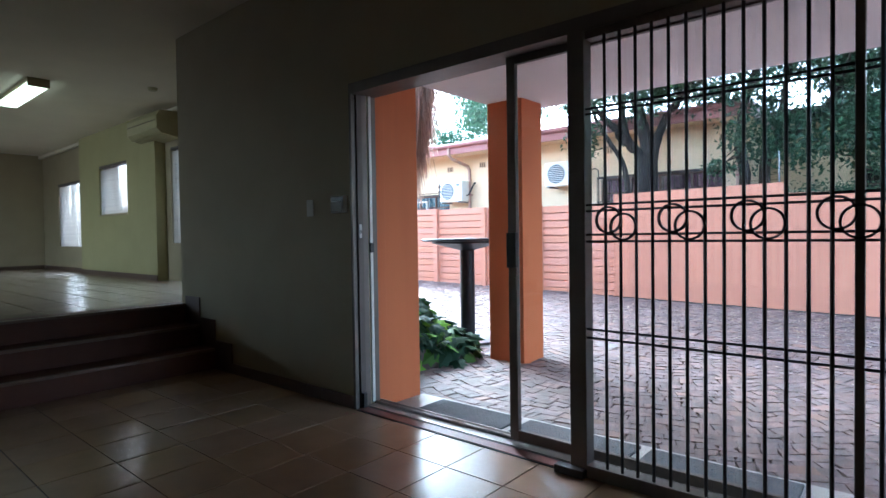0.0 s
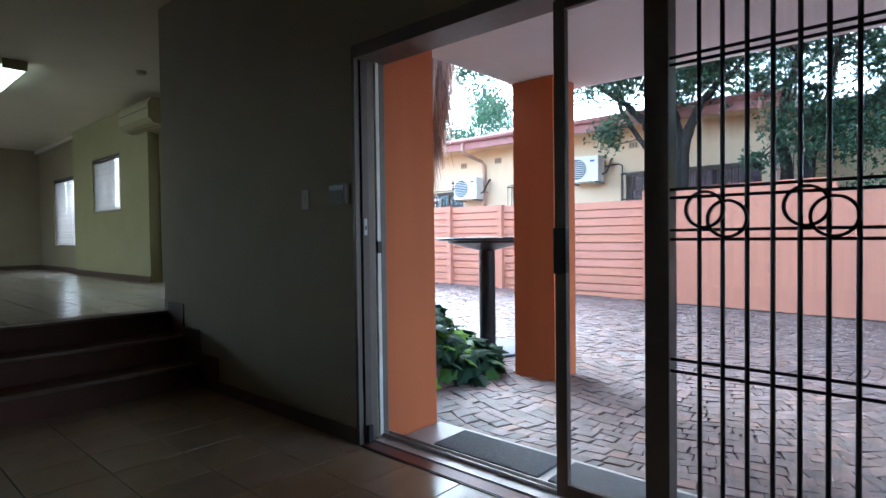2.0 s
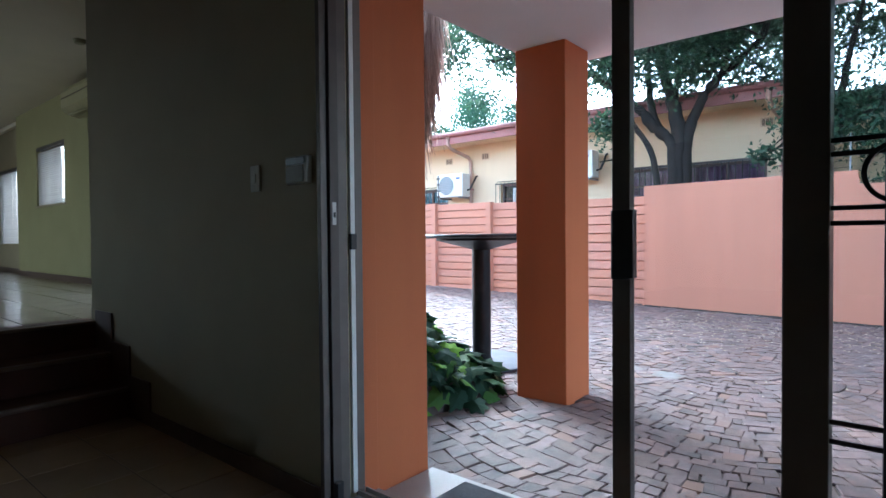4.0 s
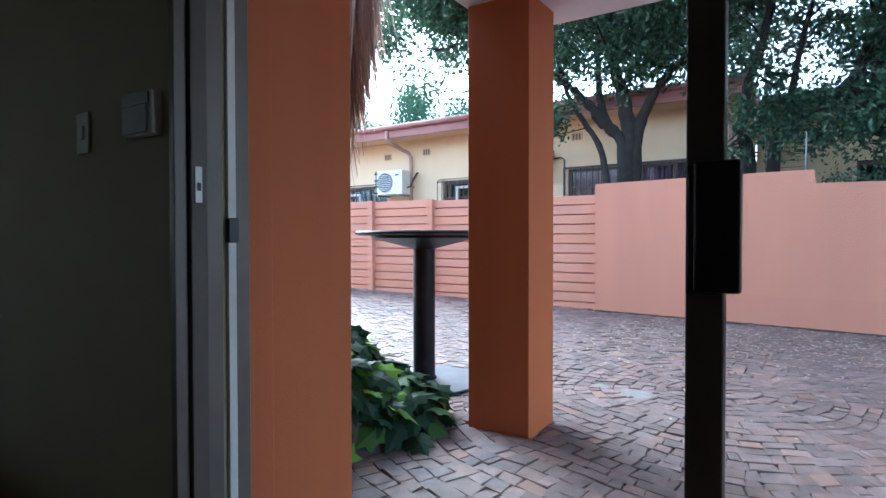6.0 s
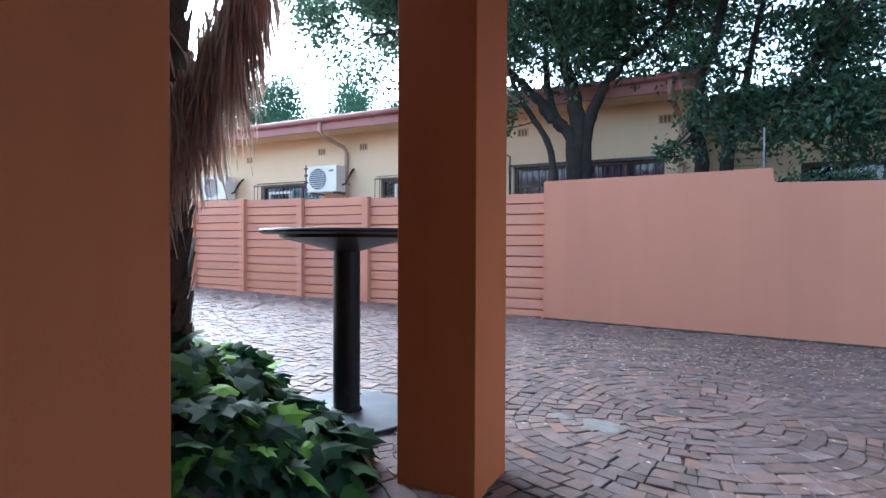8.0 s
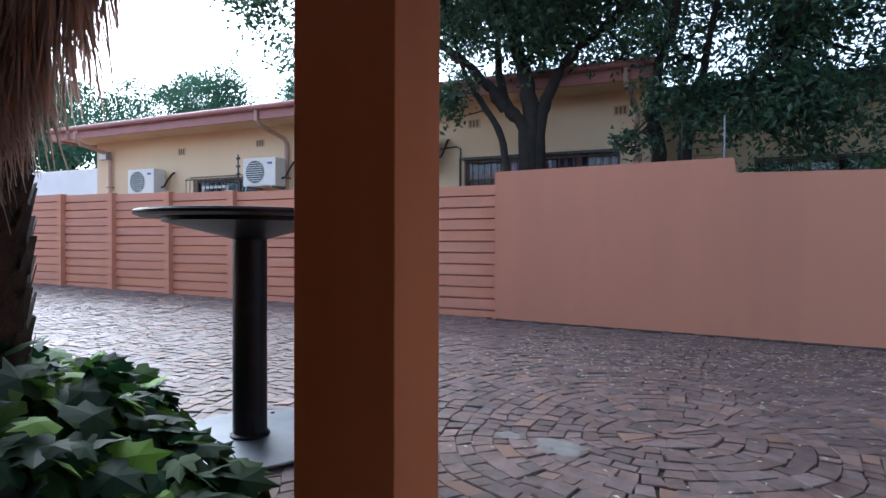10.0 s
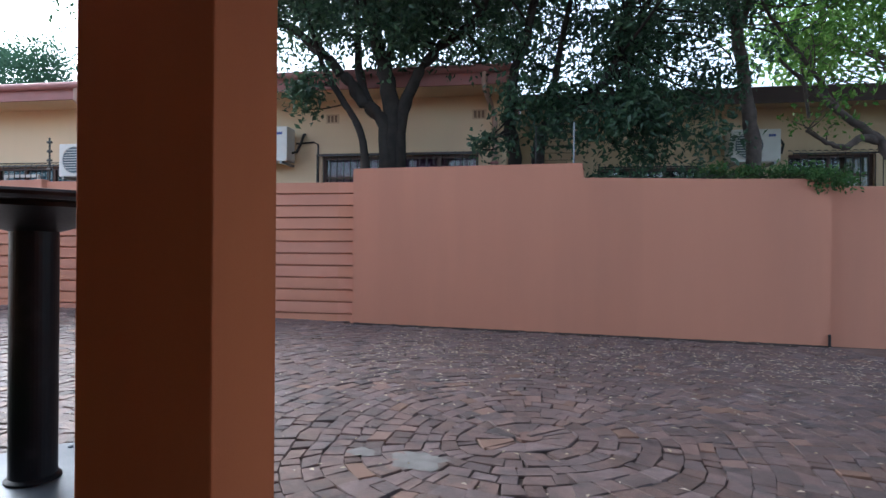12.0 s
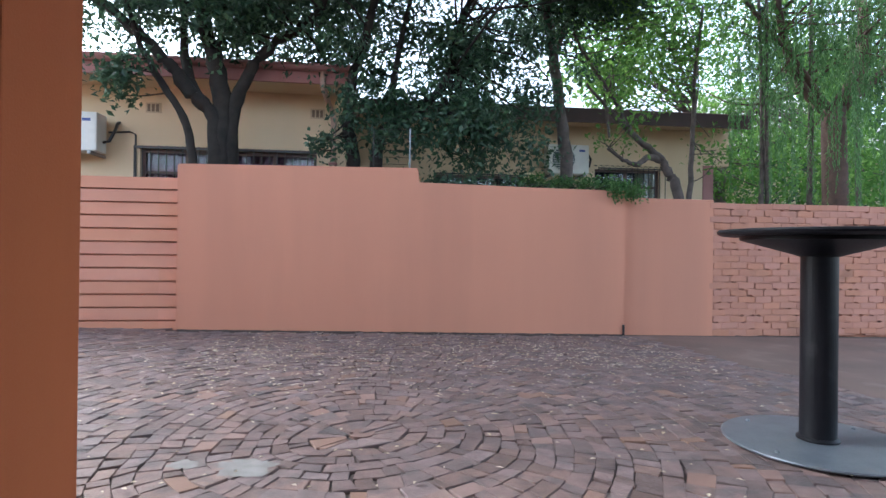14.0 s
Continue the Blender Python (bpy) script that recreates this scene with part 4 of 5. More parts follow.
def tree(label, base, forks, centres, radii, per, size, leaf_mat, bark, seed, trunk_r, fork_z, droop=0.3, twigs=True, flat=0.75, aspect=0.5, stems=()):
    rng = np.random.default_rng(seed)
    t = thing("tree", label, "tree", m=pose(*base))
    b = Vector(base)
    bm = bmesh.new()
    ends = []
    for i, (pts, r0, r1) in enumerate(stems):
        bm, out = stem([Vector(p) - b for p in pts], r0, r1, rng)
        part("limb" if i else "trunk", bm, bark, t, smooth=True)
        ends.append((out, r1 * 1.5))
    if not stems:
        top = (forks[0][0] - b.x) * 0.1, (forks[0][1] - b.y) * 0.1, fork_z
        add_tube(bm, [(0, 0, -0.3), (0, 0, 0.1), (top[0] * 0.5, top[1] * 0.5, fork_z * 0.5), top], [trunk_r * 1.35, trunk_r * 1.1, trunk_r, trunk_r * 0.92], 14)
        part("trunk", bm, bark, t, smooth=True)
    for f in forks:
        bm = bmesh.new()
        start = Vector(f[4]) - b if len(f) > 4 else Vector(top) - Vector((0, 0, 0.1))
        pts = limb(bm, start, Vector(f[:3]) - b, f[3], f[3] * 0.45, rng)
        ends.append((pts, f[3]))
        part("limb", bm, bark, t, smooth=True)
    if twigs:
        bm = bmesh.new()
        for c in centres:
            c = Vector(c) - b
            pts, r = min(ends, key=lambda e: min((x - c).length for x in e[0]))
            s = min(pts[2:], key=lambda x: (x - c).length + 0.9 * rng.random())
            limb(bm, s, c, min(0.022, r * 0.3), 0.006, rng, 0.2, 5)
        part("branch_work", bm, bark, t, smooth=True)["kind"] = "stuff"
    cr = part("crown", leaf_cloud("crown", [Vector(c) - b for c in centres], radii, per, size, leaf_mat, rng, flat, droop, aspect), None, t, "crown of many small leaves")
    cr["kind"] = "stuff"
    return t


def clumps(rng, boxes):
    """Clump centres scattered in boxes (x0, x1, y0, y1, z0, z1, count, r0, r1)."""
    cs, rs = [], []
    for x0, x1, y0, y1, z0, z1, n, r0, r1 in boxes:
        for _ in range(n):
            cs.append((rng.uniform(x0, x1), rng.uniform(y0, y1), rng.uniform(z0, z1)))
            rs.append(rng.uniform(r0, r1))
    return cs, rs


rng = np.random.default_rng(5)
# Box at y 8.3 to 10.2: unseen canopy added to shade the wall.
cs, rs = clumps(rng, [(-6.6, -2.2, 9.0, 12.3, 4.1, 6.8, 78, 0.4, 0.66), (-8.8, -6.2, 9.6, 12.0, 4.2, 6.4, 40, 0.35, 0.6), (-7.6, -6.4, 10.2, 11.2, 3.7, 4.4, 5, 0.35, 0.5), (-5.4, -4.5, 10.1, 10.6, 2.65, 3.2, 7, 0.18, 0.32), (-4.7, -2.6, 9.8, 11.4, 3.55, 4.1, 14, 0.3, 0.5), (-6.8, -1.6, 8.3, 10.2, 4.9, 7.2, 48, 0.6, 0.95), (-6.2, -2.2, 11.6, 14.0, 4.3, 7.6, 30, 0.5, 0.9), (-5.2, -4.6, 9.8, 10.6, 3.7, 4.0, 3, 0.2, 0.35)])
tree("broad evergreen tree with dark glossy leaves and forked trunk", (-4.0, 10.7, 0.0), [], cs, rs, 1500, 0.095, L_DARK, M_BARK, 11, 0.19, 2.9,
     stems=[([(-3.98, 10.70, -0.3), (-3.97, 10.70, 1.4), (-3.98, 10.68, 2.6), (-4.05, 10.62, 3.29), (-4.18, 10.60, 3.75), (-4.3, 10.7, 5.2)], 0.16, 0.07),
            ([(-4.04, 10.68, -0.3), (-4.06, 10.66, 1.6), (-4.06, 10.62, 2.55), (-4.42, 10.60, 2.98), (-4.70, 10.60, 3.33), (-5.01, 10.6, 3.66), (-5.6, 10.6, 4.1), (-6.9, 10.7, 4.8)], 0.125, 0.04),
            ([(-3.90, 10.72, -0.3), (-3.91, 10.72, 1.6), (-3.86, 10.70, 2.65), (-3.67, 10.66, 3.14), (-3.36, 10.6, 3.57), (-2.87, 10.5, 3.9), (-2.3, 10.4, 4.8)], 0.125, 0.04),
            ([(-4.10, 10.62, 0.5), (-4.24, 10.50, 1.7), (-4.36, 10.48, 2.45), (-4.58, 10.46, 2.85), (-4.81, 10.46, 3.24), (-4.97, 10.46, 3.6), (-5.2, 10.4, 4.4)], 0.065, 0.025),
            ([(-4.22, 10.60, 2.75), (-4.46, 10.75, 3.3), (-4.55, 10.9, 4.0), (-4.7, 11.2, 5.0)], 0.075, 0.03)])
# Boxes from y 6.0, 7.2, 7.6: unseen canopy added for shade below.
cs, rs = clumps(rng, [(-2.3, 1.6, 10.0, 12.6, 3.95, 6.8, 30, 0.4, 0.62), (-2.4, 1.2, 12.6, 14.5, 4.2, 7.6, 10, 0.6, 0.95), (-2.4, -1.9, 10.2, 11.6, 3.3, 3.9, 6, 0.25, 0.4), (-1.2, 0.35, 10.2, 11.6, 3.0, 3.9, 18, 0.3, 0.5), (-2.3, -0.5, 10.1, 10.9, 2.3, 2.95, 21, 0.26, 0.42), (-2.8, -2.3, 10.0, 10.4, 2.05, 2.35, 6, 0.12, 0.22), (-2.0, 2.8, 7.6, 10.2, 4.8, 6.8, 36, 0.6, 1.0), (-2.2, 2.0, 10.4, 12.8, 4.6, 6.8, 18, 0.4, 0.7), (-0.6, 3.4, 6.0, 8.4, 4.6, 6.6, 24, 0.7, 1.0), (-1.8, 5.5, 7.2, 9.8, 4.6, 5.8, 22, 0.6, 0.9), (-0.7, 0.5, 10.3, 11.8, 2.2, 3.2, 11, 0.25, 0.42), (-2.8, -0.9, 10.0, 12.2, 3.9, 6.5, 20, 0.35, 0.6)])
tree("dense dark evergreen tree behind the boundary wall", (-2.1, 10.7, 0.0), [], cs, rs, 1450, 0.092, L_DARK, M_BARK, 12, 0.12, 2.5,
     stems=[([(-2.25, 10.7, -0.3), (-2.30, 10.65, 2.1), (-2.36, 10.6, 2.53), (-2.32, 10.6, 3.17), (-2.12, 10.6, 3.82), (-1.9, 10.7, 5.0)], 0.10, 0.045),
            ([(-2.05, 10.7, -0.3), (-1.97, 10.6, 2.2), (-1.68, 10.6, 2.64), (-1.04, 10.7, 3.23), (-0.83, 10.8, 4.11), (-0.4, 11.0, 5.0)], 0.10, 0.04),
            ([(-1.80, 10.62, 2.5), (-1.75, 10.8, 3.3), (-1.5, 10.9, 4.6)], 0.06, 0.03)])
cs, rs = clumps(rng, [(0.6, 4.2, 10.2, 13.0, 4.7, 7.2, 44, 0.5, 0.8), (1.0, 1.9, 10.2, 11.5, 3.6, 4.4, 6, 0.25, 0.4)])
tree("tall slim tree with loose bright green leaves", (0.95, 11.3, 0.0), [], cs, rs, 420, 0.10, L_LIGHT, M_BARK_G, 13, 0.105, 3.6,
     stems=[([(0.97, 11.3, -0.3), (0.90, 11.3, 2.1), (0.80, 11.3, 2.9), (0.67, 11.3, 3.9), (0.52, 11.3, 4.9), (0.6, 11.4, 6.0)], 0.105, 0.06),
            ([(0.68, 11.3, 3.8), (0.85, 11.35, 4.3), (1.3, 11.5, 5.2)], 0.05, 0.025)])
# slanting, many-branched small tree
cs, rs = clumps(rng, [(1.1, 2.1, 10.5, 11.4, 2.5, 3.4, 12, 0.2, 0.36), (1.1, 2.0, 10.5, 11.4, 3.5, 4.1, 5, 0.2, 0.35), (2.7, 3.4, 10.8, 11.6, 2.3, 2.8, 6, 0.2, 0.36), (1.5, 3.1, 11.0, 12.0, 3.5, 4.5, 26, 0.25, 0.45)])
tree("small leaning tree with bare crooked limbs", (2.8, 11.3, 0.0), [], cs, rs, 420, 0.085, L_LIGHT, M_BARK_G, 14, 0.11, 2.1,
     stems=[([(2.95, 11.3, -0.3), (2.72, 11.3, 1.78), (2.55, 11.3, 2.15), (2.37, 11.3, 2.42), (1.95, 11.3, 2.75), (1.52, 11.3, 3.16), (1.2, 11.3, 3.5)], 0.095, 0.022),
            ([(2.42, 11.3, 2.36), (2.2, 11.28, 2.40), (2.02, 11.26, 2.28), (1.83, 11.25, 2.32), (1.5, 11.2, 2.5)], 0.06, 0.02),
            ([(1.95, 11.3, 2.75), (1.78, 11.3, 3.0), (1.64, 11.3, 3.28), (1.1, 11.3, 4.04), (0.9, 11.3, 4.5)], 0.045, 0.015),
            ([(2.85, 11.32, 1.0), (2.90, 11.3, 1.84), (2.95, 11.3, 2.88), (2.97, 11.3, 3.75), (3.1, 11.3, 4.8)], 0.05, 0.02),
            ([(1.52, 11.3, 3.16), (1.60, 11.35, 2.7), (1.50, 11.4, 3.6)], 0.025, 0.012)])


def weeping_tree(label, base, seed, boxes, strands, limbs, trunk_r, fork_z, mat):
    rng = np.random.default_rng(seed)
    cs, rs = clumps(rng, boxes)
    t = tree(label, base, limbs, cs, rs, 430, 0.085, mat, M_BARK_R, seed, trunk_r, fork_z, droop=1.5, aspect=0.28)
    b = Vector(base)
    verts, faces = [], []
    x0, x1, y0, y1, z0, z1, n = strands
    for _ in range(n):
        px, py, pz = rng.uniform(x0, x1), rng.uniform(y0, y1), rng.uniform(z0 + 0.6, z1)
        length = rng.uniform(0.6, 2.1)
        m = int(length / 0.022)
        sx, sy = rng.normal(0, 0.05, 2)
        for i in range(m):
            f = i / m
            p = np.array((px + sx * f, py + sy * f, pz - f * length))
            d = np.array((rng.normal(0, 0.28), rng.normal(0, 0.28), -0.9))
            d /= np.linalg.norm(d)
            u = np.cross(d, rng.normal(0, 1, 3))
            u /= np.linalg.norm(u)
            s = 0.075 * rng.uniform(0.7, 1.2)
            k = len(verts)
            for q in (p, p + d * s * 0.5 + u * 0.009, p + d * s, p + d * s * 0.5 - u * 0.009):
                verts.append((q[0] - b.x, q[1] - b.y, q[2] - b.z))
            faces.append((k, k + 1, k + 2, k + 3))
    st = part("hanging_foliage", mesh_of("hanging_foliage", verts, faces, L_STRAND), None, t, "long hanging strands of narrow leaves")
    st["kind"] = "stuff"
    return t


# The last clump box is unseen canopy, added to shade the yard.
weeping_tree("tall pepper tree with light green hanging foliage", (5.5, 11.3, -0.1), 21,
             [(3.5, 8.8, 10.2, 12.6, 3.6, 5.0, 60, 0.3, 0.55), (3.4, 9.5, 10.2, 13.5, 4.6, 7.5, 40, 0.45, 0.8), (4.6, 8.5, 11.4, 13, 2.9, 3.7, 5, 0.25, 0.4), (3.2, 7.0, 8.4, 10.2, 4.6, 6.4, 14, 0.45, 0.8)], (3.3, 8.5, 9.9, 11.6, 2.4, 5.6, 480),
             [(4.3, 11.3, 5.4, 0.11), (6.1, 11.6, 5.5, 0.16), (3.6, 11.0, 4.8, 0.06), (7.8, 11.5, 5.0, 0.09)], 0.19, 3.4, L_MID)
cs, rs = clumps(rng, [(2.0, 5.2, 14, 17, 4.7, 7.6, 26, 0.6, 1.0), (5.8, 12, 14, 17, 2.2, 3.6, 22, 0.6, 1.0), (6.9, 12, 14, 19, 3.4, 7.5, 30, 0.7, 1.2)])
tree("leafy tree with bright yellow-green leaves", (6.6, 16.0, -0.1), [(5.5, 15.5, 4.5, 0.10), (8.0, 16.5, 5.0, 0.10)], cs, rs, 330, 0.16, L_LIGHT, M_BARK_G, 15, 0.15, 2.5)
r2 = np.random.default_rng(63)
cs, rs = clumps(r2, [(4.5, 17, 17.5, 19.4, 0.3, 3.6, 60, 0.7, 1.2), (9.0, 20, 17.5, 20, 3.0, 7.5, 50, 0.8, 1.3)])
tagged(new("garden_shrubs", leaf_cloud("garden_shrubs", cs, rs, 230, 0.16, L_DARK, r2)), "dense green garden growth behind the brick wall", "shrubs", "", "stuff")
for i, (x, y, r) in enumerate(((4.0, 11.3, 0.05), (4.38, 11.3, 0.055), (5.02, 11.4, 0.06), (6.9, 12.4, 0.06))):
    sp = thing("sapling", "slender grey tree stem behind the brick wall", "tree", "saplings", m=pose(x, y, -0.1))
    bm = bmesh.new()
    limb(bm, (0, 0, -0.2), (0.12 * (-1) ** i, 0.1, 5.2), r, r * 0.5, np.random.default_rng(30 + i), 0.04, 8)
    part("stem", bm, M_BARK_G, sp, smooth=True)
for i, (x, y, s) in enumerate(((-26.5, 19.5, 1.25), (-30.5, 18.5, 1.2), (-24, 24, 1.5), (-20, 27, 1.55), (-29, 26, 1.7), (-36, 23, 1.9), (-31, 30, 1.6))):
    r2 = np.random.default_rng(40 + i)
    cs, rs = clumps(r2, [(x - 2.2 * s, x + 2.2 * s, y - 1.5, y + 1.5, 3.6 * s, 6.0 * s, 22, 0.7, 1.2)])
    tree("green tree far behind the house roof", (x, y, -0.1), [(x - 1, y, 4.4 * s, 0.1), (x + 1, y, 4.6 * s, 0.1)], cs, rs, 700, 0.15, L_FAR, M_BARK, 50 + i, 0.18, 2.4)
r2 = np.random.default_rng(61)
cs, rs = clumps(r2, [(-10, 40, 40, 46, 0.5, 6.5, 120, 1.2, 2.2)])
ft = tagged(new("far_woods", leaf_cloud("far_woods", cs, rs, 90, 0.5, L_FAR, r2)), "distant belt of green trees", "trees", "", "stuff")

# creeper and hedge on the low wall
r3 = np.random.default_rng(62)
cs = [(x, WY + 0.15 + r3.uniform(-0.05, 0.25), 1.70 + r3.uniform(0, 0.10)) for x in np.linspace(-0.2, 1.25, 26)] + [(r3.uniform(0.75, 1.2), WY - 0.01, 1.62 + r3.uniform(-0.05, 0.05)) for _ in range(6)]
cr = thing("creeper", "low green creeper spilling over the wall top", "plant")
part("leaves", leaf_cloud("leaves", cs, [0.12] * len(cs), 5200, 0.05, L_MID, r3), None, cr)["kind"] = "stuff"
bm = bmesh.new()
for k in range(8):
    limb(bm, (-0.3 + 0.18 * k, WY + 0.12, 1.66), (-0.1 + 0.18 * k, WY + 0.05, 1.72), 0.006, 0.003, r3)
part("stems", bm, M_BARK, cr)
cs = [(x, WY + 0.35 + r3.uniform(-0.1, 0.2), 1.60 + r3.uniform(-0.2, 0.16)) for x in np.linspace(-1.45, 0.1, 24)]
hd = thing("hedge", "dark small-leaved hedge behind the wall", "hedge")
part("leaves", leaf_cloud("leaves", cs, [0.2] * len(cs), 2600, 0.055, L_DARK, r3), None, hd)["kind"] = "stuff"
bm = bmesh.new()
for k in range(7):
    limb(bm, (-1.3 + 0.22 * k, WY + 0.42, -0.1), (-1.3 + 0.22 * k, WY + 0.40, 1.5), 0.02, 0.01, r3)
part("stems", bm, M_BARK, hd)

# palm with dry hanging fronds
PX, PY = -4.72, 4.22
palm = thing("palm_tree", "stout palm trunk draped with dry hanging fronds", "palm", m=pose(PX, PY, -0.1))
pr = np.random.default_rng(70)
bm = bmesh.new()
add_tube(bm, [(0.03 * math.sin(0.12 * i), 0, 0.1 * i - 0.2) for i in range(46)], [0.235 * pr.uniform(0.93, 1.05) + (0.05 if i < 3 else 0) for i in range(46)], 20)
part("trunk", bm, M_PALM, palm)
# old leaf bases wrapped round the trunk
verts, faces = [], []
for i in range(420):
    a = i * 2.39996
    z = 0.25 + 3.9 * i / 420
    ca, sa = math.cos(a), math.sin(a)
    w, hgt = pr.uniform(0.05, 0.09), pr.uniform(0.10, 0.18)
    k = len(verts)
    lean = 0.03 * math.sin(1.2 * z)
    for side, up, out in ((-1, 0, 0.225), (1, 0, 0.225), (0.55, 1, 0.262), (-0.55, 1, 0.262)):
        verts.append((lean + out * ca - side * w * sa, out * sa + side * w * ca, z + up * hgt))
    faces.append((k, k + 1, k + 2, k + 3))
part("trunk_sheath", mesh_of("trunk_sheath", verts, faces, M_PALM), None, palm)["kind"] = "stuff"


def frond(spine, count, short, long, drift, seed):
    """A dead frond: a bowed midrib with many thin leaflets hanging from it."""
    q = np.random.default_rng(seed)
    bm, mid = stem([Vector(p) - Vector((PX, PY, -0.1)) for p in spine], 0.022, 0.010, q, 6)
    f = part("dead_frond", bm, M_FROND_RIB, palm, "dry brown hanging frond", smooth=True)
    verts, faces = [], []
    for _ in range(count):
        u = q.uniform(0, len(mid) - 1.001)
        p = mid[int(u)].lerp(mid[int(u) + 1], u % 1)
        length = (long + (short - long) * u / len(mid)) * q.uniform(0.45, 1.15)
        w = q.uniform(0.004, 0.011)
        dx, dy = q.normal(drift, 0.05), q.normal(0, 0.07)
        ang = q.uniform(0, math.pi)
        bx, by = math.cos(ang) * w, math.sin(ang) * w
        ox, oy = q.normal(0, 0.014), q.normal(0, 0.04)
        k = len(verts)
        for j in range(5):
            t = j / 4
            e = 1 - 0.75 * t
            x, y, z = p.x + ox + dx * t * (1.4 - 0.4 * t), p.y + oy + dy * t, p.z + 0.02 - length * t ** 1.1
            verts.append((x + bx * e, y + by * e, z))
            verts.append((x - bx * e, y - by * e, z))
        faces.extend((k + 2 * j, k + 2 * j + 1, k + 2 * j + 3, k + 2 * j + 2) for j in range(4))
    part("fringe", mesh_of("fringe", verts, faces, M_FROND), None, f)["kind"] = "stuff"


frond([(-3.90, 4.34, 3.30), (-3.95, 4.32, 2.75), (-4.04, 4.30, 2.29), (-4.22, 4.20, 1.85), (-4.42, 4.04, 1.52), (-4.70, 3.90, 1.12)], 2600, 0.48, 0.66, 0.02, 81)
frond([(-4.38, 4.06, 2.10), (-4.46, 3.98, 1.70), (-4.60, 3.90, 1.30), (-4.72, 3.88, 0.95)], 420, 0.30, 0.60, 0.02, 83)
frond([(-4.95, 3.98, 2.60), (-5.00, 3.92, 2.00), (-4.96, 3.88, 1.40), (-4.90, 3.86, 0.95)], 420, 0.35, 0.70, -0.02, 84)

# ivy bed
bed = thing("ivy_bed", "mound of dark glossy ivy with bright young leaves", "plant")
IV = [(-4.45, 3.95, 0.98, 0.82, 0.58), (-3.92, 4.22, 0.58, 0.56, 0.29), (-4.9, 4.6, 0.75, 0.65, 0.42)]


def ivy_height(x, y):
    h = 0.0
    for cx, cy2, rx, ry, hh in IV:
        q = ((x - cx) / rx) ** 2 + ((y - cy2) / ry) ** 2
        if q < 1:
            h = max(h, hh * (1 - q) ** 0.5)
    return h


iv, ifc = [], []
NX, NY = 44, 36
for j in range(NY):
    for i in range(NX):
        x, y = -5.8 + 2.5 * i / (NX - 1), 3.1 + 2.1 * j / (NY - 1)
        iv.append((x, y, -0.10 + max(-0.05, ivy_height(x, y) * 0.8 - 0.03)))
for j in range(NY - 1):
    for i in range(NX - 1):
        ifc.append((j * NX + i, j * NX + i + 1, (j + 1) * NX + i + 1, (j + 1) * NX + i))
part("soil", mesh_of("soil", iv, ifc, M_EARTH, True), None, bed)
LOBES = [(0, 0), (0.30, -0.10), (0.46, 0.18), (0.30, 0.34), (0.36, 0.66), (0.14, 0.66), (0, 1.0), (-0.14, 0.66), (-0.36, 0.66), (-0.30, 0.34), (-0.46, 0.18), (-0.30, -0.10)]
lv = [(x, y, -0.10 * abs(x) * 2 - 0.12 * y * y) for x, y in LOBES] + [(0, 0.35, 0.02)]
lf = [(12, i, (i + 1) % 12) for i in range(12)]
ivy_mesh = mesh_of("leaf", lv, lf, L_IVY)
ir = np.random.default_rng(71)
made = 0
joined_v, joined_f = [], []
tries = 0
while made < 1150 and tries < 30000:
    tries += 1
    x, y = ir.uniform(-5.7, -3.3), ir.uniform(3.15, 5.15)
    h = ivy_height(x, y)
    if h <= 0.02:
        continue
    e = 0.03
    gx, gy = (ivy_height(x + e, y) - ivy_height(x - e, y)) / (2 * e), (ivy_height(x, y + e) - ivy_height(x, y - e)) / (2 * e)
    nrm = Vector((-gx * 0.7 + ir.normal(0, 0.55), -gy * 0.7 + ir.normal(0, 0.55), 1)).normalized()
    out = Vector((-gx, -gy, 0)) + Vector((ir.normal(0, 0.7), ir.normal(0, 0.7), 0))
    out = (out - nrm * out.dot(nrm)).normalized()
    side = out.cross(nrm)
    s = ir.uniform(0.10, 0.21)
    m = Matrix((side, out, nrm)).transposed().to_4x4()
    m.translation = (x, y, -0.10 + h * ir.uniform(0.72, 1.12) + 0.03)
    m = m @ Matrix.Diagonal((s, s, s, 1))
    near = x > -4.75 and made < 4000
    if near and len(bed.children) < 300:
        o = part("leaf", ivy_mesh, None, bed)
        o.matrix_local = m
    else:
        k = len(joined_v)
        joined_v.extend(tuple(m @ Vector(v)) for v in lv)
        joined_f.extend(tuple(k + q for q in f) for f in lf)
    made += 1
part("foliage", mesh_of("foliage", joined_v, joined_f, L_IVY), None, bed)["kind"] = "stuff"

# ---- pieces: floor tiles ----
floor_ob = bpy.data.objects["floor"]
T = 0.339
tile_bm = box(0.003, T - 0.003, 0.003, T - 0.003, -0.02, 0.0, 0.0008)
tile_me = bpy.data.meshes.new("tile")
tile_bm.to_mesh(tile_me)
tile_bm.free()
tile_me.materials.append(M_TILE)
for i in range(-8, 13):
    for j in range(-10, 1):
        x, y = -2.112 + T * i, 2.066 + T * j
        if x < -4.95 or x > 1.5:
            continue
        t = part("tile", tile_me, None, floor_ob)
        t.location = (x, y, random.uniform(-0.0006, 0.0006))
        t.rotation_euler = (random.uniform(-0.0012, 0.0012), random.uniform(-0.0012, 0.0012), 0)

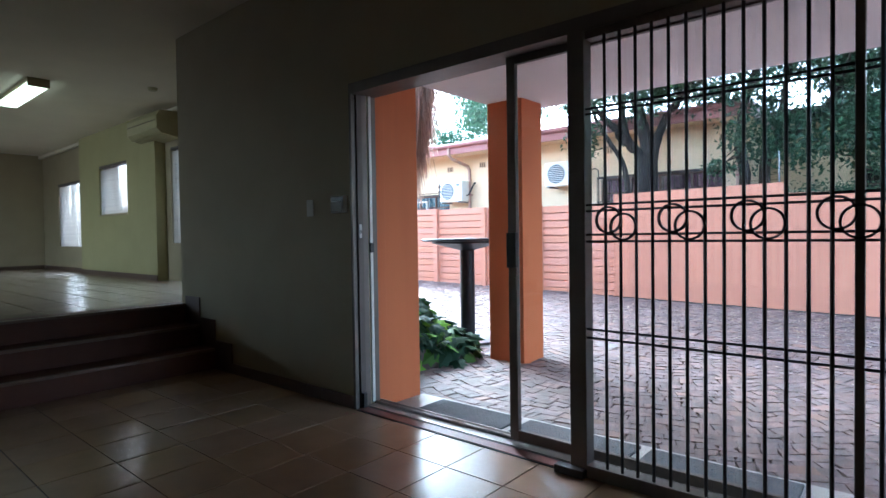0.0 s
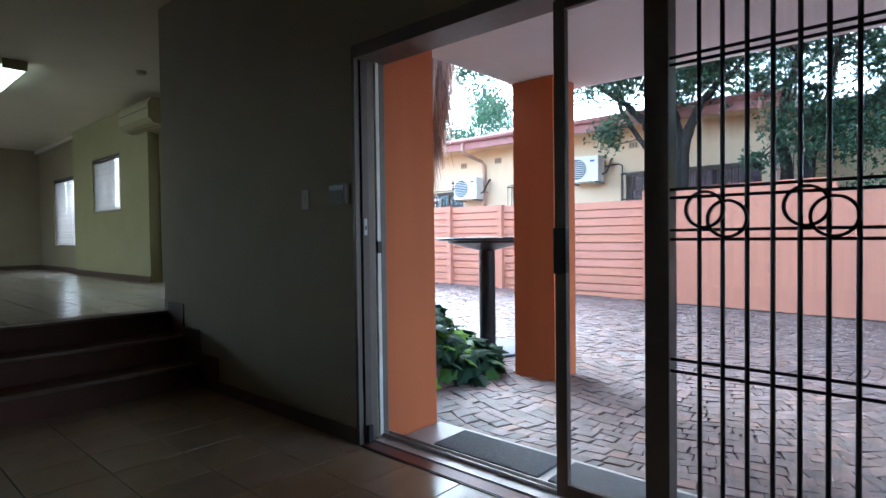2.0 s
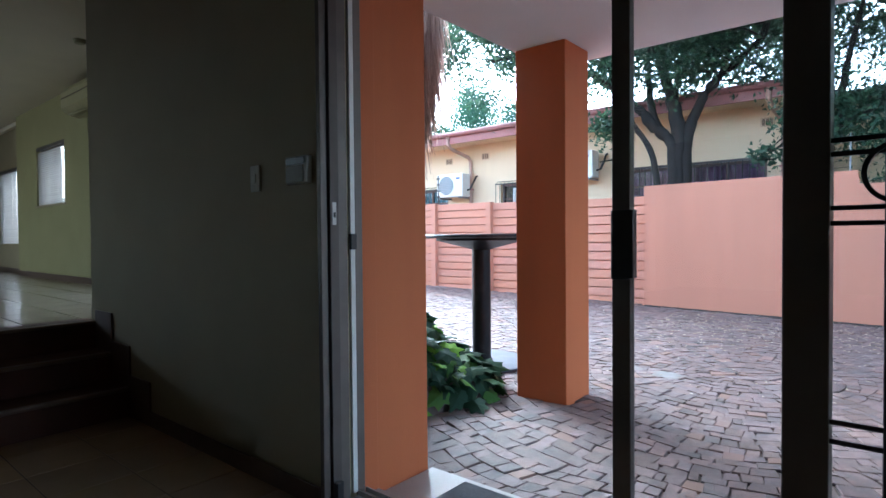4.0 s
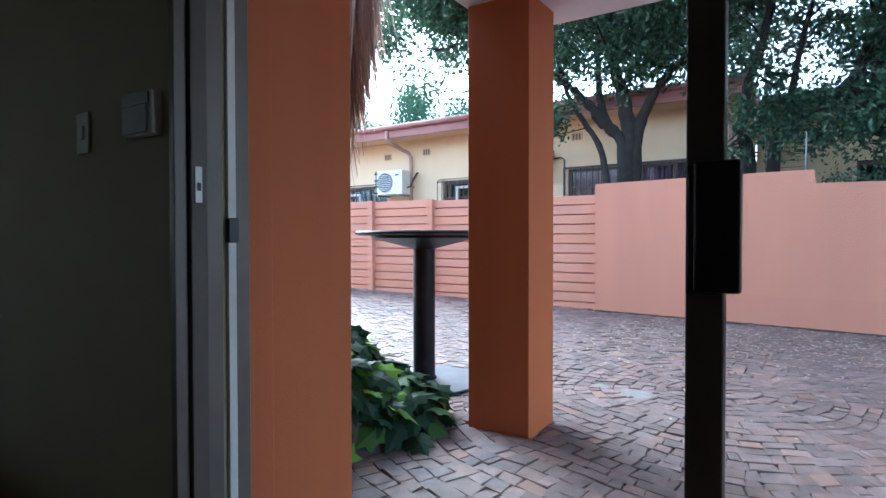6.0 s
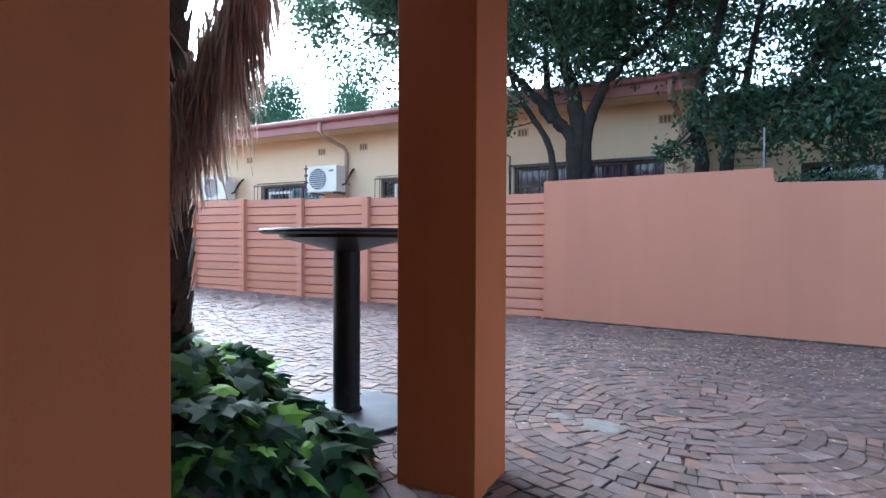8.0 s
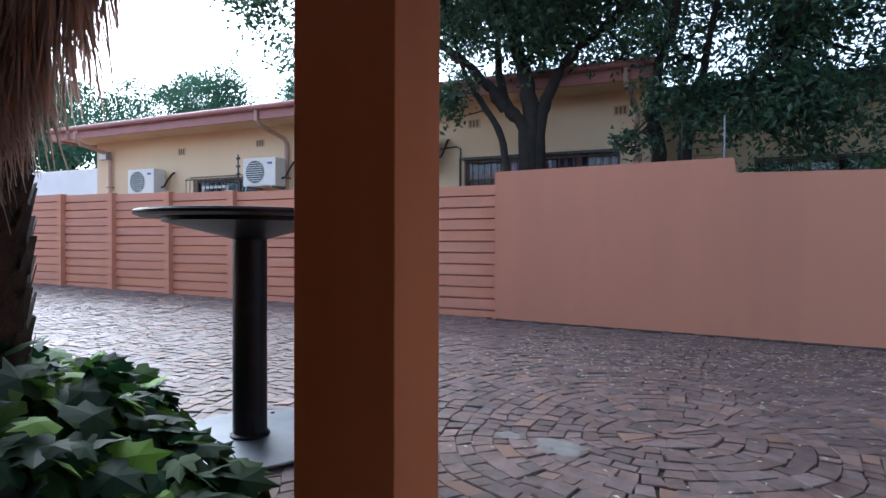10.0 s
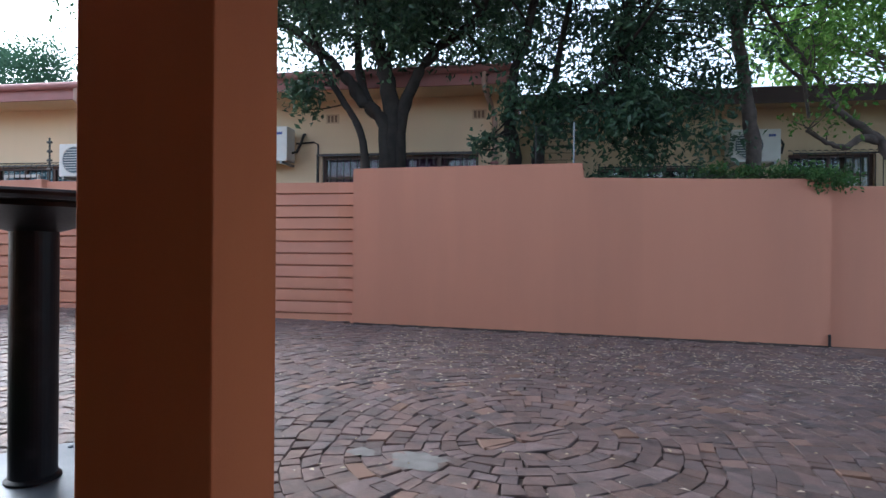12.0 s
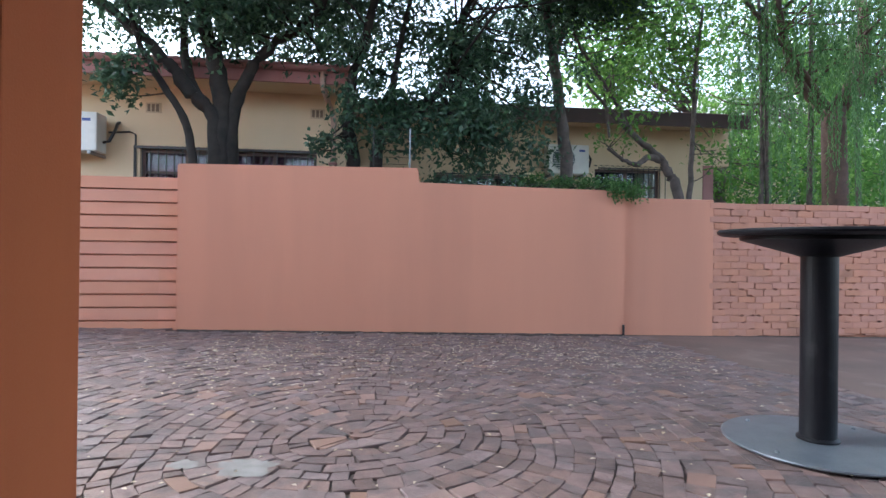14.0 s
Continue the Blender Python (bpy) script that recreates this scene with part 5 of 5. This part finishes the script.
# ---- pieces: bricks ----
brick_bm = box(0, 0.218, 0, 0.06, 0, 0.072, 0.006)
brick_me = bpy.data.meshes.new("brick")
brick_bm.to_mesh(brick_me)
brick_bm.free()
brick_me.materials.append(M_BRICK)
rb = random.Random(8)
far_v, far_f, joint_v, joint_f = [], [], [], []
src_v = [v.co.copy() for v in brick_me.vertices]
src_f = [tuple(p.vertices) for p in brick_me.polygons]
for r in range(20):
    z = -0.10 + r * 0.0832
    if z + 0.07 > 1.57:
        break
    x = 2.205 - (0.114 if r % 2 else 0)
    while x < 9.7:
        loc = Vector((max(x, 2.15) + rb.uniform(-0.004, 0.004), WY + 0.14 + rb.uniform(-0.003, 0.004), z + rb.uniform(-0.006, 0.006)))
        if x < 5.2:
            o = part("brick", brick_me, None, brick_wall)
            o.location = loc
            o.rotation_euler = (0, rb.uniform(-0.015, 0.015), rb.uniform(-0.012, 0.012))
        else:
            k = len(far_v)
            far_v.extend(tuple(v + loc) for v in src_v)
            far_f.extend(tuple(k + q for q in f) for f in src_f)
        filled = [(x - 0.012, x, z - 0.014, z + 0.072)] if rb.random() < 0.72 else []
        filled += [(x + q * 0.076 - 0.006, x + q * 0.076 + 0.072, z - 0.014, z + 0.001) for q in range(3) if rb.random() < 0.74]
        for a0, a1, b0, b1 in filled:
            k = len(joint_v)
            y0, y1 = WY + 0.1425 + rb.uniform(-0.001, 0.004), WY + 0.192
            joint_v.extend([(max(a0, 2.2), y0, b0), (a1, y0, b0), (a1, y0, b1), (max(a0, 2.2), y0, b1), (max(a0, 2.2), y1, b0), (a1, y1, b0), (a1, y1, b1), (max(a0, 2.2), y1, b1)])
            joint_f.extend(tuple(k + q for q in f) for f in ((0, 1, 2, 3), (0, 4, 5, 1), (3, 2, 6, 7), (0, 3, 7, 4), (1, 5, 6, 2)))
        x += 0.228
part("joint_filling", mesh_of("joint_filling", joint_v, joint_f, M_BRICK), None, brick_wall)["kind"] = "stuff"
part("bricks", mesh_of("bricks", far_v, far_f, M_BRICK), None, brick_wall)["kind"] = "stuff"

# ---- pieces: setts in rings round a centre ----
paving = thing("sett_paving", "worn clay setts laid in rings with open joints", "paving", "", "structure")
CX, CY = -2.065, 6.165
rs_ = random.Random(9)
far = {0: ([], []), 1: ([], [])}
near_list = []
ring_no = 0
r = 0.05
while r < 13.5:
    depth = 0.20 if r < 0.1 else 0.102 * rs_.uniform(0.82, 1.18)
    rm = r + depth / 2
    width = 0.07 if r < 0.1 else 0.104
    n = max(8, int(2 * math.pi * rm / width))
    off = rs_.uniform(0, 6.28)
    cuts = [off + 2 * math.pi * (i + rs_.uniform(-0.32, 0.32)) / n for i in range(n)]
    for i in range(n):
        a0, a1 = cuts[i], cuts[(i + 1) % n] + (2 * math.pi if i == n - 1 else 0)
        am = (a0 + a1) / 2
        x, y = CX + rm * math.cos(am), CY + rm * math.sin(am)
        if not (-15.5 < x < slab_edge(y) and 3.0 < y < 9.62):
            continue
        if y > WY and x > -4.2:
            continue
        if y < 3.1 and x > -2.9:
            continue
        if -3.26 < x < -2.88 and 4.53 < y < 4.87:
            continue
        if ivy_height(x, y) > 0.12:
            continue
        g = 0.0012
        zc = ground_z(x, y) + rs_.uniform(-0.004, 0.003)
        tx, ty = rs_.uniform(-0.045, 0.045), rs_.uniform(-0.045, 0.045)
        cor = []
        for rr, aa, sg in ((r, a0, 1), (r + depth, a0, 1), (r + depth, a1, -1), (r, a1, -1)):
            rr2 = rr + (g if rr == r else -g) + rs_.uniform(-0.007, 0.006)
            rr2 = max(rr2, 0.03)
            aa2 = aa + sg * min(g / max(rr2, 0.1), 0.25 * (a1 - a0)) + rs_.uniform(-0.011, 0.011) / max(rr2, 0.3)
            qx, qy = CX + rr2 * math.cos(aa2), CY + rr2 * math.sin(aa2)
            wv = noise.noise_vector(Vector((qx * 1.3, qy * 1.3, 0.0))) * 0.085 + noise.noise_vector(Vector((qx * 4.0, qy * 4.0, 3.0))) * 0.028
            cor.append((qx + wv.x, qy + wv.y))
        mx, my = sum(c[0] for c in cor) / 4, sum(c[1] for c in cor) / 4
        vv = [(cx, cy2, zc - 0.05) for cx, cy2 in cor]
        vv += [(cx, cy2, zc - 0.005 + (cx - mx) * tx + (cy2 - my) * ty) for cx, cy2 in cor]
        vv += [(mx + (cx - mx) * 0.955, my + (cy2 - my) * 0.955, zc + (cx - mx) * tx + (cy2 - my) * ty) for cx, cy2 in cor]
        ff = [(q, q + 4, (q + 1) % 4 + 4, (q + 1) % 4) for q in range(4)] + [(q + 4, q + 8, (q + 1) % 4 + 8, (q + 1) % 4 + 4) for q in range(4)] + [(8, 11, 10, 9)]
        ff = [tuple(reversed(f)) for f in ff]
        orange = rs_.random() < 0.06
        near_list.append(((x + 2.0) ** 2 + (y - 5.0) ** 2, vv, ff, orange, (mx, my, zc)))
    r += depth
near_list.sort(key=lambda q: q[0])
for i, (_, vv, ff, orange, c) in enumerate(near_list):
    if i < 300:
        me = mesh_of("sett", [(a - c[0], b - c[1], z - c[2]) for a, b, z in vv], ff, M_SETT_O if orange else M_SETT)
        part("sett", me, None, paving).location = c
    else:
        V, F = far[1 if orange else 0]
        k = len(V)
        V.extend(vv)
        F.extend(tuple(k + q for q in f) for f in ff)
part("setts", mesh_of("setts", far[0][0], far[0][1], M_SETT), None, paving)["kind"] = "stuff"
part("setts", mesh_of("setts", far[1][0], far[1][1], M_SETT_O), None, paving)["kind"] = "stuff"
part("centre_sett", tube([(CX, CY, ground_z(CX, CY) - 0.05), (CX, CY, ground_z(CX, CY) - 0.001)], 0.075, 9), M_SETT_O, paving)
# cement patches
for qx, qy, qr in ((-2.56, 5.73, 0.115), (-2.87, 5.79, 0.055)):
    pz = ground_z(qx, qy)
    pv = [(qx, qy, pz + 0.008)]
    for i in range(40):
        a = 2 * math.pi * i / 40
        q = qr * (1.0 + 0.7 * noise.noise(Vector((1.3 * math.cos(a) + qx * 3, 1.3 * math.sin(a), 2.0))) + 0.25 * noise.noise(Vector((4 * math.cos(a), 4 * math.sin(a), qx))))
        pv.append((qx + 1.15 * q * math.cos(a), qy + q * math.sin(a), pz + 0.002))
    part("cement_patch", mesh_of("cement_patch", pv, [(0, i + 1, (i + 1) % 40 + 1) for i in range(40)], M_SETT_G, True), None, paving, "pale rough cement patch")

# dirt gathered along the foot of the boundary wall
dv, df = [], []
for i in range(260):
    x = -4.1 + 5.06 * i / 259
    w = 0.05 + 0.05 * noise.noise(Vector((x * 3.1, 0.0, 5.0))) + 0.03 * noise.noise(Vector((x * 11.0, 0.0, 7.0)))
    g = ground_z(x, WY)
    dv += [(x, WY + 0.02, g + 0.016), (x, WY - 0.3 * w, g + 0.012 + 0.014 * noise.noise(Vector((x * 9, 1.0, 0.0)))), (x, WY - max(0.015, w) * 1.6, g - 0.012)]
    if i:
        k = 3 * i
        df += [(k - 3, k - 2, k + 1, k), (k - 2, k - 1, k + 2, k + 1)]
tagged(new("wall_foot_dirt", mesh_of("wall_foot_dirt", dv, df, M_DIRT, True)), "dark damp earth along the wall foot", "dirt", "", "stuff")

# fallen petals and leaves
lr = np.random.default_rng(90)
verts, faces = [], []
for i in range(2300):
    if lr.random() < 0.75:
        x, y = lr.uniform(-3.5, 1.0), 8.2 + lr.normal(0, 0.65)
    else:
        x, y = lr.uniform(-9, 1.0), lr.uniform(5.2, 9.3)
    if y > 9.4 or y < 3.2 or x > slab_edge(y) + 0.3:
        continue
    z = ground_z(x, y) + 0.012
    a = lr.uniform(0, 6.28)
    s = lr.uniform(0.018, 0.048)
    k = len(verts)
    for f, w, h in ((0, 0, 0), (0.5, 0.22, 0.006), (1, 0, 0.002), (0.5, -0.22, 0.004)):
        verts.append((x + s * (f * math.cos(a) - w * math.sin(a)), y + s * (f * math.sin(a) + w * math.cos(a)), z + h))
    faces.append((k, k + 1, k + 2, k + 3))
tagged(new("leaf_litter", mesh_of("leaf_litter", verts, faces, M_LITTER)), "scattered pale fallen petals on the paving", "litter", "", "stuff")

# crumbs of dry leaf on the tiles by the door
fv, ff = [], []
for cx, cy, n in ((-2.84, 2.30, 7), (-1.70, 1.55, 3), (-1.20, 1.35, 3), (-2.1, 2.2, 2)):
    for _ in range(n):
        x, y = cx + lr.normal(0, 0.035), cy + lr.normal(0, 0.025)
        a, w = lr.uniform(0, 6.28), lr.uniform(0.008, 0.022)
        k = len(fv)
        for f, g, h in ((-1, 0, 0.001), (0, 0.4, 0.004), (1, 0, 0.002), (0, -0.4, 0.0015)):
            fv.append((x + w * (f * math.cos(a) - g * math.sin(a)), y + w * (f * math.sin(a) + g * math.cos(a)), 0.001 + h))
        ff.append((k, k + 1, k + 2, k + 3))
tagged(new("floor_crumbs", mesh_of("floor_crumbs", fv, ff, M_MORTAR)), "crumbs of dry leaf on the floor tiles", "litter", "", "stuff")
